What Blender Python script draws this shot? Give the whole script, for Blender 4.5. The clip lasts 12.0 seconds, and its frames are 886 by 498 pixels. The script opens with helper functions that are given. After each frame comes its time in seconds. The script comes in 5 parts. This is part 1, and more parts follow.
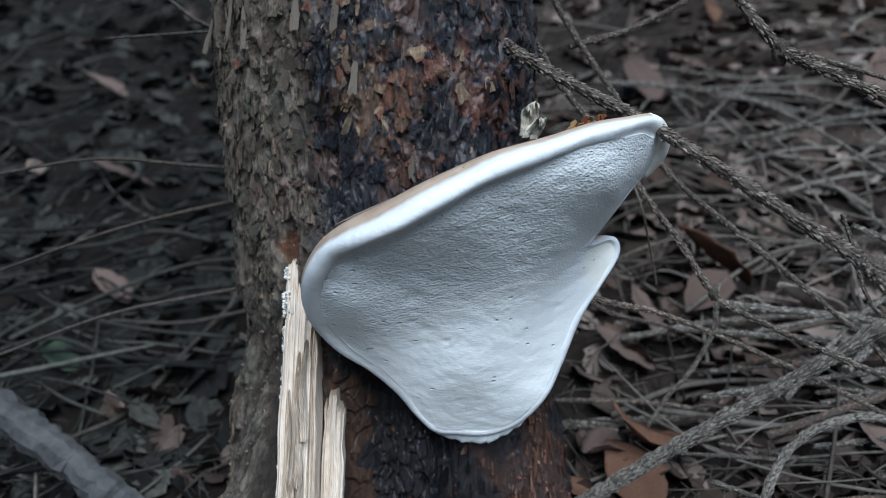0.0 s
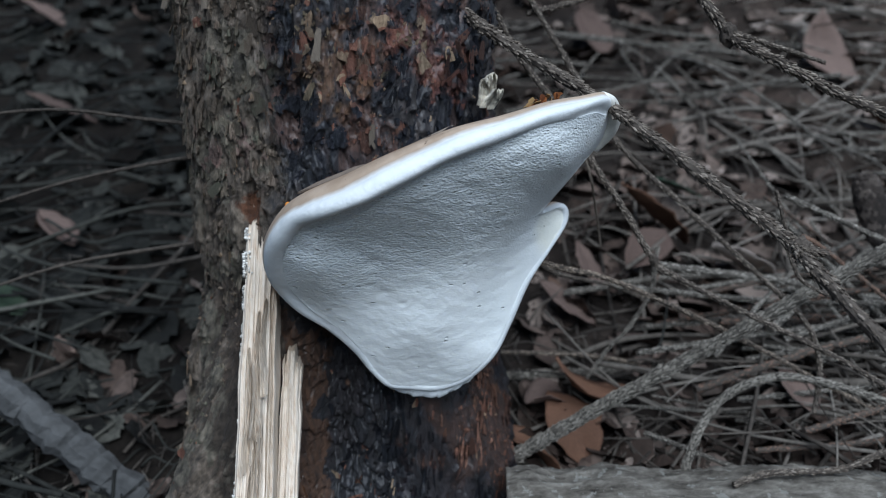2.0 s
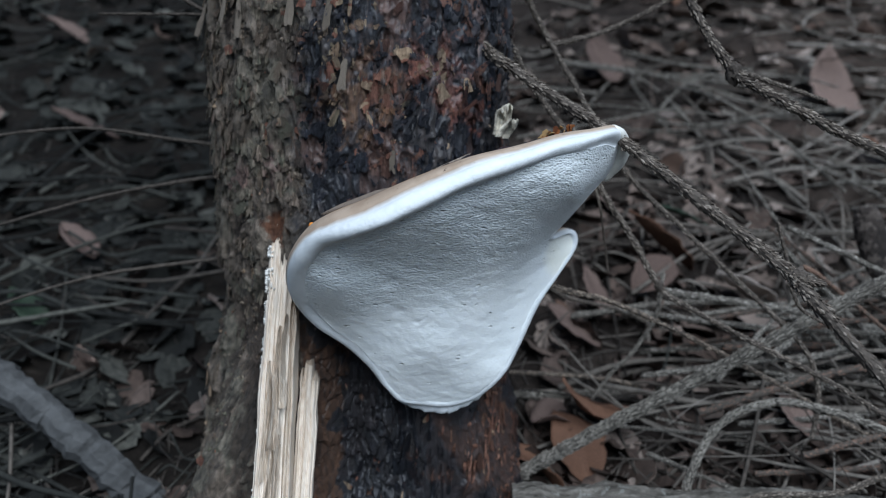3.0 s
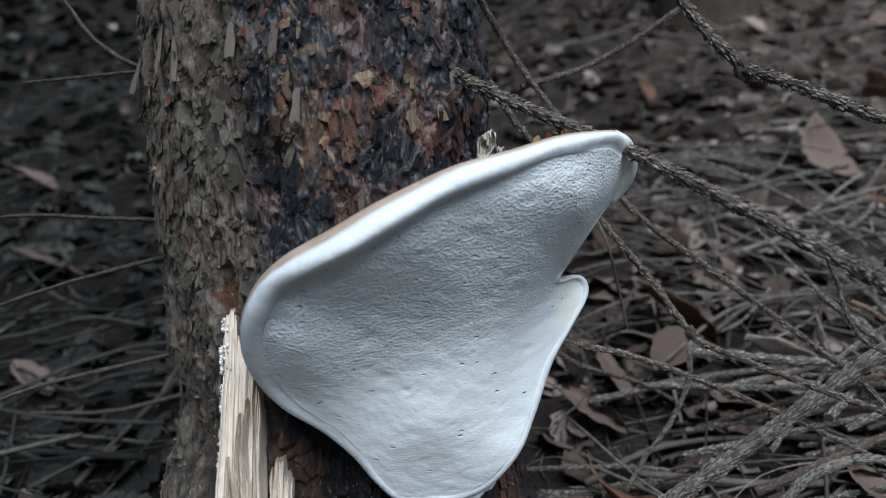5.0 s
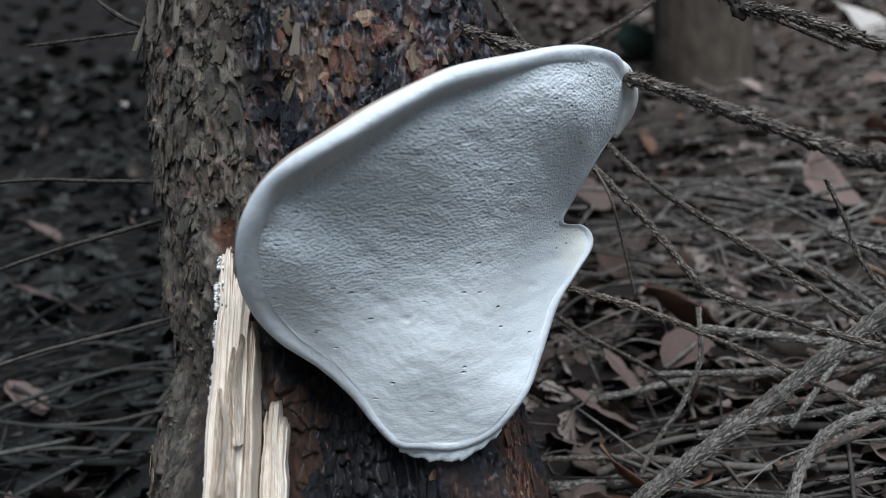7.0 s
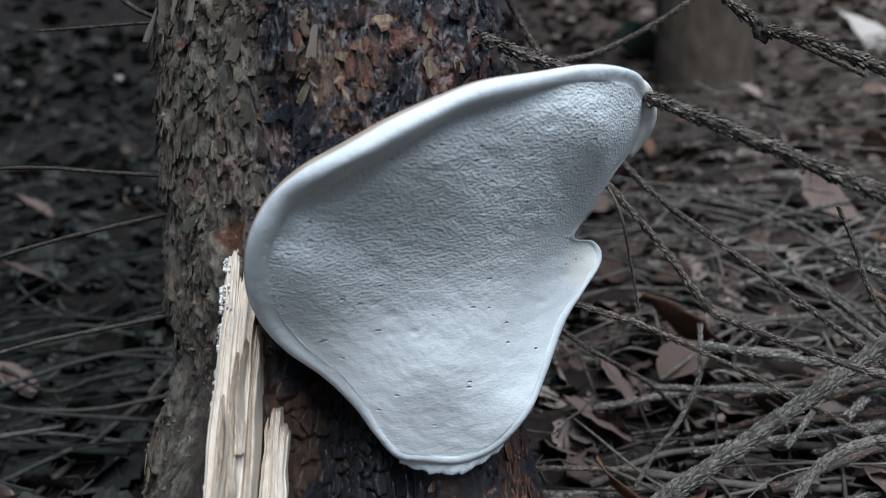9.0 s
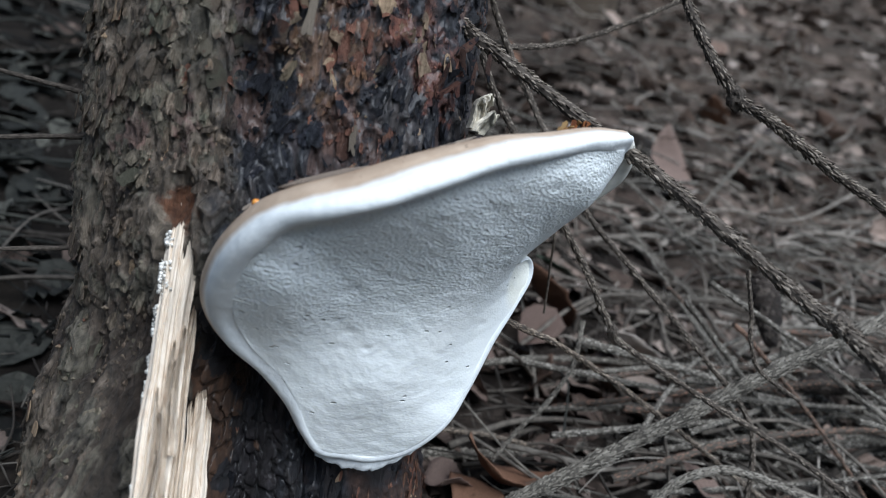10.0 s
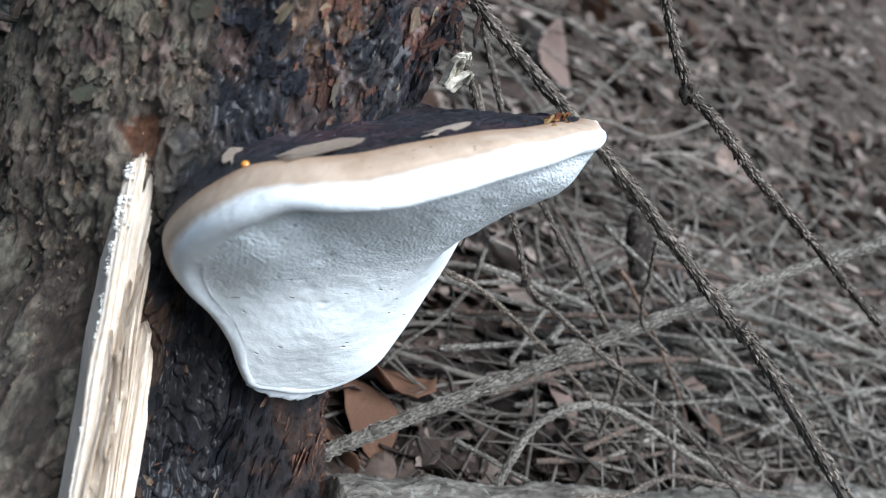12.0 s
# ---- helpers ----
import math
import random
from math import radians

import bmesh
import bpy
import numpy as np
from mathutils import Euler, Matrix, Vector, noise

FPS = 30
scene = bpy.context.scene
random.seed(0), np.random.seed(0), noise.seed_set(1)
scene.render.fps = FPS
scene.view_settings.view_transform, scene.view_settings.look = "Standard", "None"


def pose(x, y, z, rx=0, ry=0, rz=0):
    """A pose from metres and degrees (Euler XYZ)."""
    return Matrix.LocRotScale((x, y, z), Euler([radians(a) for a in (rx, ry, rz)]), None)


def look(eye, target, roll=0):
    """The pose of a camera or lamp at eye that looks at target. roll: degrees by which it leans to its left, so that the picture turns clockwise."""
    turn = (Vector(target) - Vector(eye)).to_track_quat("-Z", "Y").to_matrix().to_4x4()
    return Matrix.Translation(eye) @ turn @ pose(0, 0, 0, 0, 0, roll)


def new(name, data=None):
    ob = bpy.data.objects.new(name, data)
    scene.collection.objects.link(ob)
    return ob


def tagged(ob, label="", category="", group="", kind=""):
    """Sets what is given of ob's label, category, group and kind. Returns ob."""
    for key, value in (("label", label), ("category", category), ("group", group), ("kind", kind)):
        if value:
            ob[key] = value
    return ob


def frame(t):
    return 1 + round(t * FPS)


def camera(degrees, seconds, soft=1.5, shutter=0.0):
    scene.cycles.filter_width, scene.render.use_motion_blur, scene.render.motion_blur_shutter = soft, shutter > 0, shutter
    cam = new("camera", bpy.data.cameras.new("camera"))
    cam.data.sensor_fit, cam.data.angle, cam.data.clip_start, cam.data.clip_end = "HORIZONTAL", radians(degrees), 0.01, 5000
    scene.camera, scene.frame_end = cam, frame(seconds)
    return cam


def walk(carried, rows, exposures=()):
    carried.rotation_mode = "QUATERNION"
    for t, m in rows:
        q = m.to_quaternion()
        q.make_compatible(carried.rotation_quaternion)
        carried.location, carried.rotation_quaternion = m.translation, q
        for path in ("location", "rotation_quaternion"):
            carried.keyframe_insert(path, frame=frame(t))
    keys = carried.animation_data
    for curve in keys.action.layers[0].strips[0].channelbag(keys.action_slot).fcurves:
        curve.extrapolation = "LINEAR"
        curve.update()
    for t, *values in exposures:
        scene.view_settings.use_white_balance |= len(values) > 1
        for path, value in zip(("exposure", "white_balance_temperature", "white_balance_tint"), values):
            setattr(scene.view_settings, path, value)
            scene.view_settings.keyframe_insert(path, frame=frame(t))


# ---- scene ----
cam = camera(56.88, 12.0, soft=1.0)
PATH = [
    (0.0, (0.0045, -0.0086, 0.2576), (-0.0056, 0.4821, 0.1622), -0.43),
    (0.5, (0.0048, 0.0027, 0.2742), (0.0322, 0.489, 0.161), 1.43),
    (1.0, (-0.0149, -0.0038, 0.2876), (0.0286, 0.4755, 0.152), 3.78),
    (1.5, (0.0082, -0.0167, 0.2781), (0.0294, 0.4642, 0.1428), 0.92),
    (2.0, (-0.0036, -0.02, 0.2763), (0.0226, 0.4609, 0.1421), 1.93),
    (2.5, (-0.0091, -0.0284, 0.2794), (0.0169, 0.453, 0.147), 2.73),
    (3.0, (-0.0089, -0.038, 0.2818), (0.0131, 0.4462, 0.1594), 3.18),
    (5.0, (-0.0017, 0.0229, 0.2228), (0.0236, 0.5212, 0.1891), -2.12),
    (5.5, (-0.0004, 0.031, 0.1658), (0.0254, 0.5304, 0.1656), -2.17),
    (6.0, (-0.0001, 0.0312, 0.1528), (0.0219, 0.5305, 0.1669), -2.47),
    (6.5, (0.0008, 0.0263, 0.1523), (0.0244, 0.5252, 0.1749), -2.57),
    (7.0, (-0.0022, 0.0294, 0.1522), (0.0221, 0.5282, 0.1765), -2.63),
    (9.0, (-0.0114, 0.0332, 0.1639), (0.0202, 0.532, 0.1793), -0.1),
    (9.5, (-0.0468, 0.0486, 0.2033), (0.0442, 0.5388, 0.1653), 5.85),
    (10.0, (-0.0838, 0.0568, 0.2292), (0.0762, 0.5258, 0.162), 12.04),
    (10.5, (-0.1043, 0.0864, 0.2366), (0.1189, 0.5209, 0.13), 18.01),
    (11.0, (-0.1226, 0.0886, 0.2498), (0.1284, 0.5035, 0.128), 20.7),
    (11.5, (-0.1418, 0.0863, 0.2553), (0.1268, 0.4889, 0.1295), 23.24),
    (12.0, (-0.1475, 0.0904, 0.2678), (0.1264, 0.4864, 0.133), 23.6),
]
EXPOSURES = [(0.0, 0.10, 5500, 7), (0.4, -0.12, 5500, 7), (1.0, -0.16, 5500, 7), (1.8, -0.12, 5500, 7), (3.0, -0.08, 5500, 7), (5.5, 0.18, 5700, 8), (6.0, 0.28, 5700, 8), (6.5, 0.18, 5700, 8), (8.5, 0.12, 5650, 8), (9.0, 0.10, 5650, 8), (9.5, 0.25, 5700, 8), (10.0, 0.32, 5750, 8), (10.5, 0.40, 5750, 8), (11.0, 0.84, 5750, 8), (11.5, 0.93, 5750, 8), (12.0, 0.84, 5750, 8)]
walk(cam, [(t, look(eye, target, roll)) for t, eye, target, roll in PATH], EXPOSURES)
cam.data.dof.use_dof, cam.data.dof.focus_distance, cam.data.dof.aperture_fstop = True, 0.372, 8.5

# ---- light: a shaded wood under a bright, overcast sky ----
world = bpy.data.worlds.new("forest_sky")
scene.world = world
world.use_nodes = True
sky = world.node_tree.nodes.new("ShaderNodeTexSky")
sky.sky_type, sky.sun_disc = "NISHITA", False
sky.sun_elevation, sky.sun_rotation = radians(54), radians(169)
sky.dust_density, sky.air_density, sky.ozone_density = 0.6, 1.0, 1.0
back = world.node_tree.nodes["Background"]
back.inputs[1].default_value = 0.055
world.node_tree.links.new(sky.outputs[0], back.inputs[0])
sun = new("sun", bpy.data.lights.new("sun", "SUN"))
sun.data.energy, sun.data.angle, sun.data.color = 5.0, radians(55), (1.0, 0.985, 0.96)
sun.matrix_world = look((0.30, -1.03, 2.15), (0, 0.45, 0.1))


# ---- materials ----
def material(name, rough=0.8, spec=0.3):
    m = bpy.data.materials.new(name)
    m.use_nodes = True
    bsdf = m.node_tree.nodes["Principled BSDF"]
    bsdf.inputs["Roughness"].default_value = rough
    bsdf.inputs["Specular IOR Level"].default_value = spec
    return m, m.node_tree, bsdf


def node(tree, kind, **inputs):
    n = tree.nodes.new(kind)
    for key, value in inputs.items():
        n.inputs[key.replace("_", " ")].default_value = value
    return n


def coords(tree, stretch=(1, 1, 1)):
    """Object coordinates in metres, stretched."""
    tc = tree.nodes.new("ShaderNodeTexCoord")
    mp = tree.nodes.new("ShaderNodeMapping")
    mp.inputs["Scale"].default_value = stretch
    tree.links.new(tc.outputs["Object"], mp.inputs["Vector"])
    return mp.outputs["Vector"]


def noise_node(tree, vec, scale, detail=4.0, rough=0.6):
    n = node(tree, "ShaderNodeTexNoise", Scale=scale, Detail=detail, Roughness=rough)
    tree.links.new(vec, n.inputs["Vector"])
    return n.outputs["Fac"]


def ramp(tree, fac, stops):
    r = tree.nodes.new("ShaderNodeValToRGB")
    el = r.color_ramp.elements
    while len(el) < len(stops):
        el.new(0.5)
    for e, (p, c) in zip(el, stops):
        e.position, e.color = p, (*c, 1) if len(c) == 3 else c
    tree.links.new(fac, r.inputs["Fac"])
    return r.outputs["Color"]


def mix(tree, fac, a, b, kind="MIX"):
    n = tree.nodes.new("ShaderNodeMix")
    n.data_type, n.blend_type = "RGBA", kind
    for sock, value in ((n.inputs[0], fac), (n.inputs[6], a), (n.inputs[7], b)):
        if isinstance(value, (int, float)):
            sock.default_value = value
        elif isinstance(value, tuple):
            sock.default_value = (*value, 1)
        else:
            tree.links.new(value, sock)
    return n.outputs[2]


def maths(tree, op, a, b=0.0):
    n = tree.nodes.new("ShaderNodeMath")
    n.operation = op
    for sock, value in zip(n.inputs, (a, b)):
        if isinstance(value, (int, float)):
            sock.default_value = value
        else:
            tree.links.new(value, sock)
    return n.outputs[0]


def bump(tree, bsdf, height, distance, strength=1.0):
    b = node(tree, "ShaderNodeBump", Strength=strength, Distance=distance)
    tree.links.new(height, b.inputs["Height"])
    tree.links.new(b.outputs[0], bsdf.inputs["Normal"])


def spot(tree, vec, centre, radius, wobble=0.0):
    """A ragged round mask about a point: 1 inside, 0 outside."""
    d = tree.nodes.new("ShaderNodeVectorMath")
    d.operation = "DISTANCE"
    tree.links.new(vec, d.inputs[0])
    d.inputs[1].default_value = centre
    v = maths(tree, "ADD", d.outputs["Value"], wobble) if not isinstance(wobble, float) else d.outputs["Value"]
    r = tree.nodes.new("ShaderNodeMapRange")
    r.interpolation_type = "SMOOTHSTEP"
    tree.links.new(v, r.inputs[0])
    r.inputs[1].default_value, r.inputs[2].default_value = radius * 0.7, radius * 1.15
    r.inputs[3].default_value, r.inputs[4].default_value = 1.0, 0.0
    return r.outputs[0]


def pore_material():
    m, t, b = material("white_pore_layer", 1.0, 0.04)
    v = coords(t)
    # open, grey-dotted pores under the rim; smooth, still closed new growth on the foot and the lobe
    sep = t.nodes.new("ShaderNodeSeparateXYZ")
    t.links.new(v, sep.inputs[0])
    height = maths(t, "SUBTRACT", sep.outputs["Z"], maths(t, "MULTIPLY", sep.outputs["X"], 0.28))
    height = maths(t, "ADD", height, maths(t, "MULTIPLY", maths(t, "SUBTRACT", noise_node(t, v, 45, 5), 0.5), 0.035))
    zone = t.nodes.new("ShaderNodeMapRange")
    zone.interpolation_type = "SMOOTHSTEP"
    t.links.new(height, zone.inputs[0])
    zone.inputs[1].default_value, zone.inputs[2].default_value = 0.140, 0.182
    opened = zone.outputs[0]
    patch = noise_node(t, v, 28, 5)
    closed_tone = ramp(t, patch, [(0.3, (0.71, 0.75, 0.745)), (0.7, (0.78, 0.81, 0.80))])
    cream = spot(t, v, (0.082, 0.415, 0.172), 0.022, maths(t, "MULTIPLY", maths(t, "SUBTRACT", patch, 0.5), 0.02))
    closed_tone = mix(t, maths(t, "MULTIPLY", cream, 0.6), closed_tone, (0.80, 0.79, 0.66))
    open_tone = ramp(t, patch, [(0.3, (0.64, 0.685, 0.69)), (0.7, (0.73, 0.77, 0.775))])
    pore = node(t, "ShaderNodeTexVoronoi", Scale=820.0, Randomness=1.0)
    t.links.new(coords(t, (0.75, 1, 1.25)), pore.inputs["Vector"])
    mouth = ramp(t, maths(t, "ADD", pore.outputs["Distance"], maths(t, "MULTIPLY", noise_node(t, v, 160, 3), 0.35)), [(0.30, (1, 1, 1)), (0.52, (0, 0, 0))])
    open_tone = mix(t, maths(t, "MULTIPLY", mouth, 0.58), open_tone, (0.33, 0.36, 0.37))
    tone = mix(t, opened, closed_tone, open_tone)
    # scattered small pits, wider than high
    vo = node(t, "ShaderNodeTexVoronoi", Scale=215.0, Randomness=1.0)
    t.links.new(coords(t, (0.62, 1, 1.35)), vo.inputs["Vector"])
    tell = t.nodes.new("ShaderNodeSeparateColor")
    t.links.new(vo.outputs["Color"], tell.inputs[0])
    dip = t.nodes.new("ShaderNodeMapRange")
    t.links.new(maths(t, "ADD", vo.outputs["Distance"], maths(t, "MULTIPLY", noise_node(t, v, 500, 3), 0.12)), dip.inputs[0])
    dip.inputs[1].default_value, dip.inputs[2].default_value = 0.08, 0.26
    dip.inputs[3].default_value, dip.inputs[4].default_value = 1.0, 0.0
    rare = maths(t, "MULTIPLY", maths(t, "GREATER_THAN", maths(t, "ADD", tell.outputs[0], maths(t, "MULTIPLY", opened, 0.35)), 0.75), maths(t, "GREATER_THAN", noise_node(t, v, 34, 2), 0.45))
    pit = maths(t, "MULTIPLY", dip.outputs[0], rare)
    t.links.new(mix(t, maths(t, "MULTIPLY", pit, 0.42), tone, (0.36, 0.36, 0.34)), b.inputs["Base Color"])
    ripple = noise_node(t, coords(t, (420, 600, 760)), 1.0, 5, 0.65)
    turned = coords(t, (45, 60, 330))
    turned.node.inputs["Rotation"].default_value = (0, radians(16), 0)
    streak = noise_node(t, turned, 1.0, 4)
    ripple = maths(t, "ADD", ripple, maths(t, "MULTIPLY", streak, 0.5))
    share = maths(t, "ADD", maths(t, "MULTIPLY", opened, 0.75), 0.2)
    grain = maths(t, "ADD", maths(t, "MULTIPLY", pore.outputs["Distance"], 0.75), maths(t, "MULTIPLY", ripple, 0.6))
    h = maths(t, "MULTIPLY", grain, share)
    bump(t, b, maths(t, "SUBTRACT", h, maths(t, "MULTIPLY", pit, 2.2)), 0.0010, 0.70)
    b.inputs["Subsurface Weight"].default_value = 0.05
    b.inputs["Subsurface Radius"].default_value = (0.004, 0.004, 0.003)
    return m


def margin_material():
    m, t, b = material("white_growing_margin", 0.85, 0.15)
    v = coords(t)
    t.links.new(ramp(t, noise_node(t, v, 60, 4), [(0.35, (0.60, 0.635, 0.645)), (0.65, (0.69, 0.72, 0.725))]), b.inputs["Base Color"])
    bump(t, b, noise_node(t, v, 170, 6, 0.6), 0.0014, 0.55)
    return m


def band_material():
    m, t, b = material("ochre_cap_band", 0.55, 0.35)
    v = coords(t)
    tone = ramp(t, noise_node(t, v, 70, 5), [(0.3, (0.31, 0.235, 0.17)), (0.7, (0.46, 0.37, 0.285))])
    rise = t.nodes.new("ShaderNodeAttribute")
    rise.attribute_name = "rise"
    up = maths(t, "ADD", rise.outputs["Fac"], maths(t, "MULTIPLY", maths(t, "SUBTRACT", noise_node(t, v, 120, 4), 0.5), 0.25))
    fresh = ramp(t, up, [(0.02, (1, 1, 1)), (0.30, (0, 0, 0))])
    tone = mix(t, fresh, tone, (0.66, 0.68, 0.67))
    tone = mix(t, ramp(t, up, [(0.72, (0, 0, 0)), (0.98, (0.75, 0.75, 0.75))]), tone, (0.27, 0.17, 0.10))
    speck = maths(t, "GREATER_THAN", noise_node(t, v, 420, 2), 0.73)
    t.links.new(mix(t, speck, tone, (0.05, 0.03, 0.02)), b.inputs["Base Color"])
    bump(t, b, noise_node(t, v, 220, 4), 0.0008, 0.5)
    return m


def crust_material():
    m, t, b = material("black_resinous_crust", 0.42, 0.4)
    v = coords(t)
    tone = ramp(t, noise_node(t, v, 55, 6), [(0.3, (0.005, 0.006, 0.009)), (0.6, (0.014, 0.016, 0.024)), (0.8, (0.05, 0.042, 0.05))])
    wine = ramp(t, noise_node(t, v, 90, 5), [(0.3, (0.018, 0.009, 0.013)), (0.7, (0.085, 0.045, 0.06))])
    tone = mix(t, ramp(t, noise_node(t, coords(t, (24, 40, 24)), 1.0, 4), [(0.5, (0, 0, 0)), (0.64, (0.8, 0.8, 0.8))]), tone, wine)
    fleck = ramp(t, noise_node(t, v, 330, 3), [(0.66, (0, 0, 0)), (0.72, (0.8, 0.8, 0.8))])
    t.links.new(mix(t, fleck, tone, (0.17, 0.165, 0.18)), b.inputs["Base Color"])
    knobs = maths(t, "ADD", noise_node(t, v, 260, 8, 0.75), maths(t, "MULTIPLY", noise_node(t, coords(t, (60, 110, 160)), 1.0, 4), 1.8))
    bump(t, b, knobs, 0.004, 1.0)
    return m


# where the stem's dark bark has scaled off down to tan and rusty layers: place, radius, share of tan scales
TAN_PATCHES = (((-0.003, -0.085, 0.262), 0.020, 0.85), ((0.048, -0.078, 0.268), 0.016, 0.7), ((0.019, -0.085, 0.222), 0.008, 0.6),
               ((-0.037, -0.075, 0.236), 0.006, 0.6), ((0.010, -0.085, 0.290), 0.012, 0.4), ((-0.020, -0.080, 0.295), 0.014, 0.4), ((0.0, -0.08, 0.02), 0.02, 0.4))


def bark_material(name="flaking_spruce_bark", pieces=""):
    m, t, b = material(name, 0.7, 0.22 if pieces else 0.5)
    v = coords(t)
    if pieces:
        t.nodes["Texture Coordinate"].object = STEM
    wob = maths(t, "MULTIPLY", maths(t, "SUBTRACT", noise_node(t, v, 55, 5), 0.5), 0.09)
    grain = noise_node(t, coords(t, (620, 620, 200) if pieces else (260, 260, 90)), 1.0, 5)
    big = noise_node(t, v, 38, 4)
    outer = ramp(t, grain, [(0.28, (0.026, 0.021, 0.016)), (0.5, (0.112, 0.090, 0.068)), (0.72, (0.30, 0.25, 0.20))])
    moss = ramp(t, grain, [(0.3, (0.043, 0.043, 0.033)), (0.7, (0.24, 0.228, 0.175))])
    outer = mix(t, maths(t, "MULTIPLY", maths(t, "GREATER_THAN", big, 0.52), 0.6), outer, moss)
    tar = ramp(t, grain, [(0.3, (0.004, 0.005, 0.007)), (0.6, (0.018, 0.020, 0.028)), (0.8, (0.095, 0.098, 0.118))])
    ochre = ramp(t, grain, [(0.25, (0.050, 0.026, 0.015)), (0.5, (0.150, 0.084, 0.048)), (0.8, (0.33, 0.215, 0.135))])
    red = ramp(t, grain, [(0.25, (0.050, 0.019, 0.014)), (0.5, (0.150, 0.062, 0.046)), (0.8, (0.34, 0.18, 0.135))])
    rust = ramp(t, grain, [(0.25, (0.028, 0.015, 0.012)), (0.5, (0.10, 0.054, 0.041)), (0.8, (0.25, 0.16, 0.12))])
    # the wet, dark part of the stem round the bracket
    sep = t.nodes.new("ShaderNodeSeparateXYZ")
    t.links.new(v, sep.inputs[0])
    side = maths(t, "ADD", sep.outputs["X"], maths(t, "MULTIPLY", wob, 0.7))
    wet_or_shaded = t.nodes.new("ShaderNodeMapRange")
    t.links.new(side, wet_or_shaded.inputs[0])
    wet_or_shaded.inputs[1].default_value, wet_or_shaded.inputs[2].default_value = -0.041, -0.026
    if pieces:
        torn = maths(t, "GREATER_THAN", noise_node(t, v, 47, 5), 0.56)
    else:
        depth = t.nodes.new("ShaderNodeAttribute")
        depth.attribute_name = "layer"
        torn = ramp(t, depth.outputs["Fac"], [(0.20, (1, 1, 1)), (0.38, (0, 0, 0))])
        tips = ramp(t, depth.outputs["Fac"], [(0.62, (0, 0, 0)), (0.9, (1, 1, 1))])
        tar = mix(t, maths(t, "MULTIPLY", tips, 0.5), tar, ramp(t, grain, [(0.35, (0.03, 0.024, 0.022)), (0.75, (0.16, 0.125, 0.10))]))
        outer = mix(t, maths(t, "MULTIPLY", torn, 0.8), outer, ramp(t, grain, [(0.3, (0.012, 0.009, 0.007)), (0.7, (0.06, 0.040, 0.028))]))
        outer = mix(t, maths(t, "MULTIPLY", tips, 0.55), outer, ramp(t, grain, [(0.3, (0.06, 0.05, 0.037)), (0.7, (0.27, 0.23, 0.175))]))
    # black, wet bark stays under the bracket, near its base; shade painted in too
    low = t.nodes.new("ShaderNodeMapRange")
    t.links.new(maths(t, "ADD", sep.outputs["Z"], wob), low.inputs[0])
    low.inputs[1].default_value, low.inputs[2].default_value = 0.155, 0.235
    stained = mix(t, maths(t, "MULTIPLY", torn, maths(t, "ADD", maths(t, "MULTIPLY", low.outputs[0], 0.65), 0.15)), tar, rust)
    # bark below the bracket multiplied darker for the shade under it
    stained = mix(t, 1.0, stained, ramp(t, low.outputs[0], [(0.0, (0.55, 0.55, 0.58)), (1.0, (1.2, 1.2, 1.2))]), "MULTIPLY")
    for centre, radius, below in (((-0.001, -0.084, 0.252), 0.023, ochre), ((0.044, -0.072, 0.266), 0.019, red), ((0.056, -0.066, 0.245), 0.012, red), ((0.02, -0.085, 0.225), 0.012, rust)):
        stained = mix(t, maths(t, "MULTIPLY", spot(t, v, centre, radius, wob), ramp(t, noise_node(t, v, 95, 4), [(0.40, (0.1, 0.1, 0.1)), (0.54, (1, 1, 1))])), stained, below)
    for centre, radius in (((-0.027, -0.082, 0.235), 0.013), ((-0.024, -0.082, 0.268), 0.012), ((0.030, -0.083, 0.238), 0.014), ((0.036, -0.080, 0.292), 0.013), ((-0.030, -0.080, 0.205), 0.012)):
        stained = mix(t, spot(t, v, centre, radius, maths(t, "MULTIPLY", wob, 0.6)), stained, tar)
    ridges = ramp(t, grain, [(0.25, (0.045, 0.021, 0.015)), (0.5, (0.17, 0.088, 0.062)), (0.8, (0.36, 0.225, 0.165))])
    # bark behind the rusty strips darkened as the shade of their grooves
    if not pieces:
        ridges = ramp(t, grain, [(0.3, (0.014, 0.008, 0.006)), (0.7, (0.08, 0.042, 0.030))])
    for centre, radius in (((0.082, -0.05, 0.05), 0.042), ((0.075, -0.055, 0.10), 0.03)):
        stained = mix(t, spot(t, v, centre, radius, wob), stained, ridges)
    tone = mix(t, wet_or_shaded.outputs[0], outer, stained)
    # bared brown wood and reddish bark above the split
    tone = mix(t, spot(t, v, (-0.0435, -0.070, 0.180), 0.0085, maths(t, "MULTIPLY", wob, 0.5)), tone, ramp(t, grain, [(0.3, (0.035, 0.014, 0.007)), (0.7, (0.20, 0.085, 0.038))]))
    tone = mix(t, spot(t, v, (-0.063, -0.062, 0.205), 0.013, wob), tone, ramp(t, grain, [(0.3, (0.07, 0.045, 0.038)), (0.7, (0.24, 0.17, 0.145))]))
    if not pieces:
        line = t.nodes.new("ShaderNodeAttribute")
        line.attribute_name = "crack"
        # gap shade in the colour: base bark dimmed, cracks nearly black
        tone = mix(t, 1.0, tone, (0.88, 0.86, 0.84), "MULTIPLY")
        tone = mix(t, maths(t, "MULTIPLY", line.outputs["Fac"], 0.5), tone, (0.012, 0.010, 0.008))
    # bared inner wood beside the split
    wood = ramp(t, noise_node(t, coords(t, (300, 300, 25)), 1.0, 4), [(0.3, (0.018, 0.009, 0.005)), (0.7, (0.115, 0.058, 0.030))])
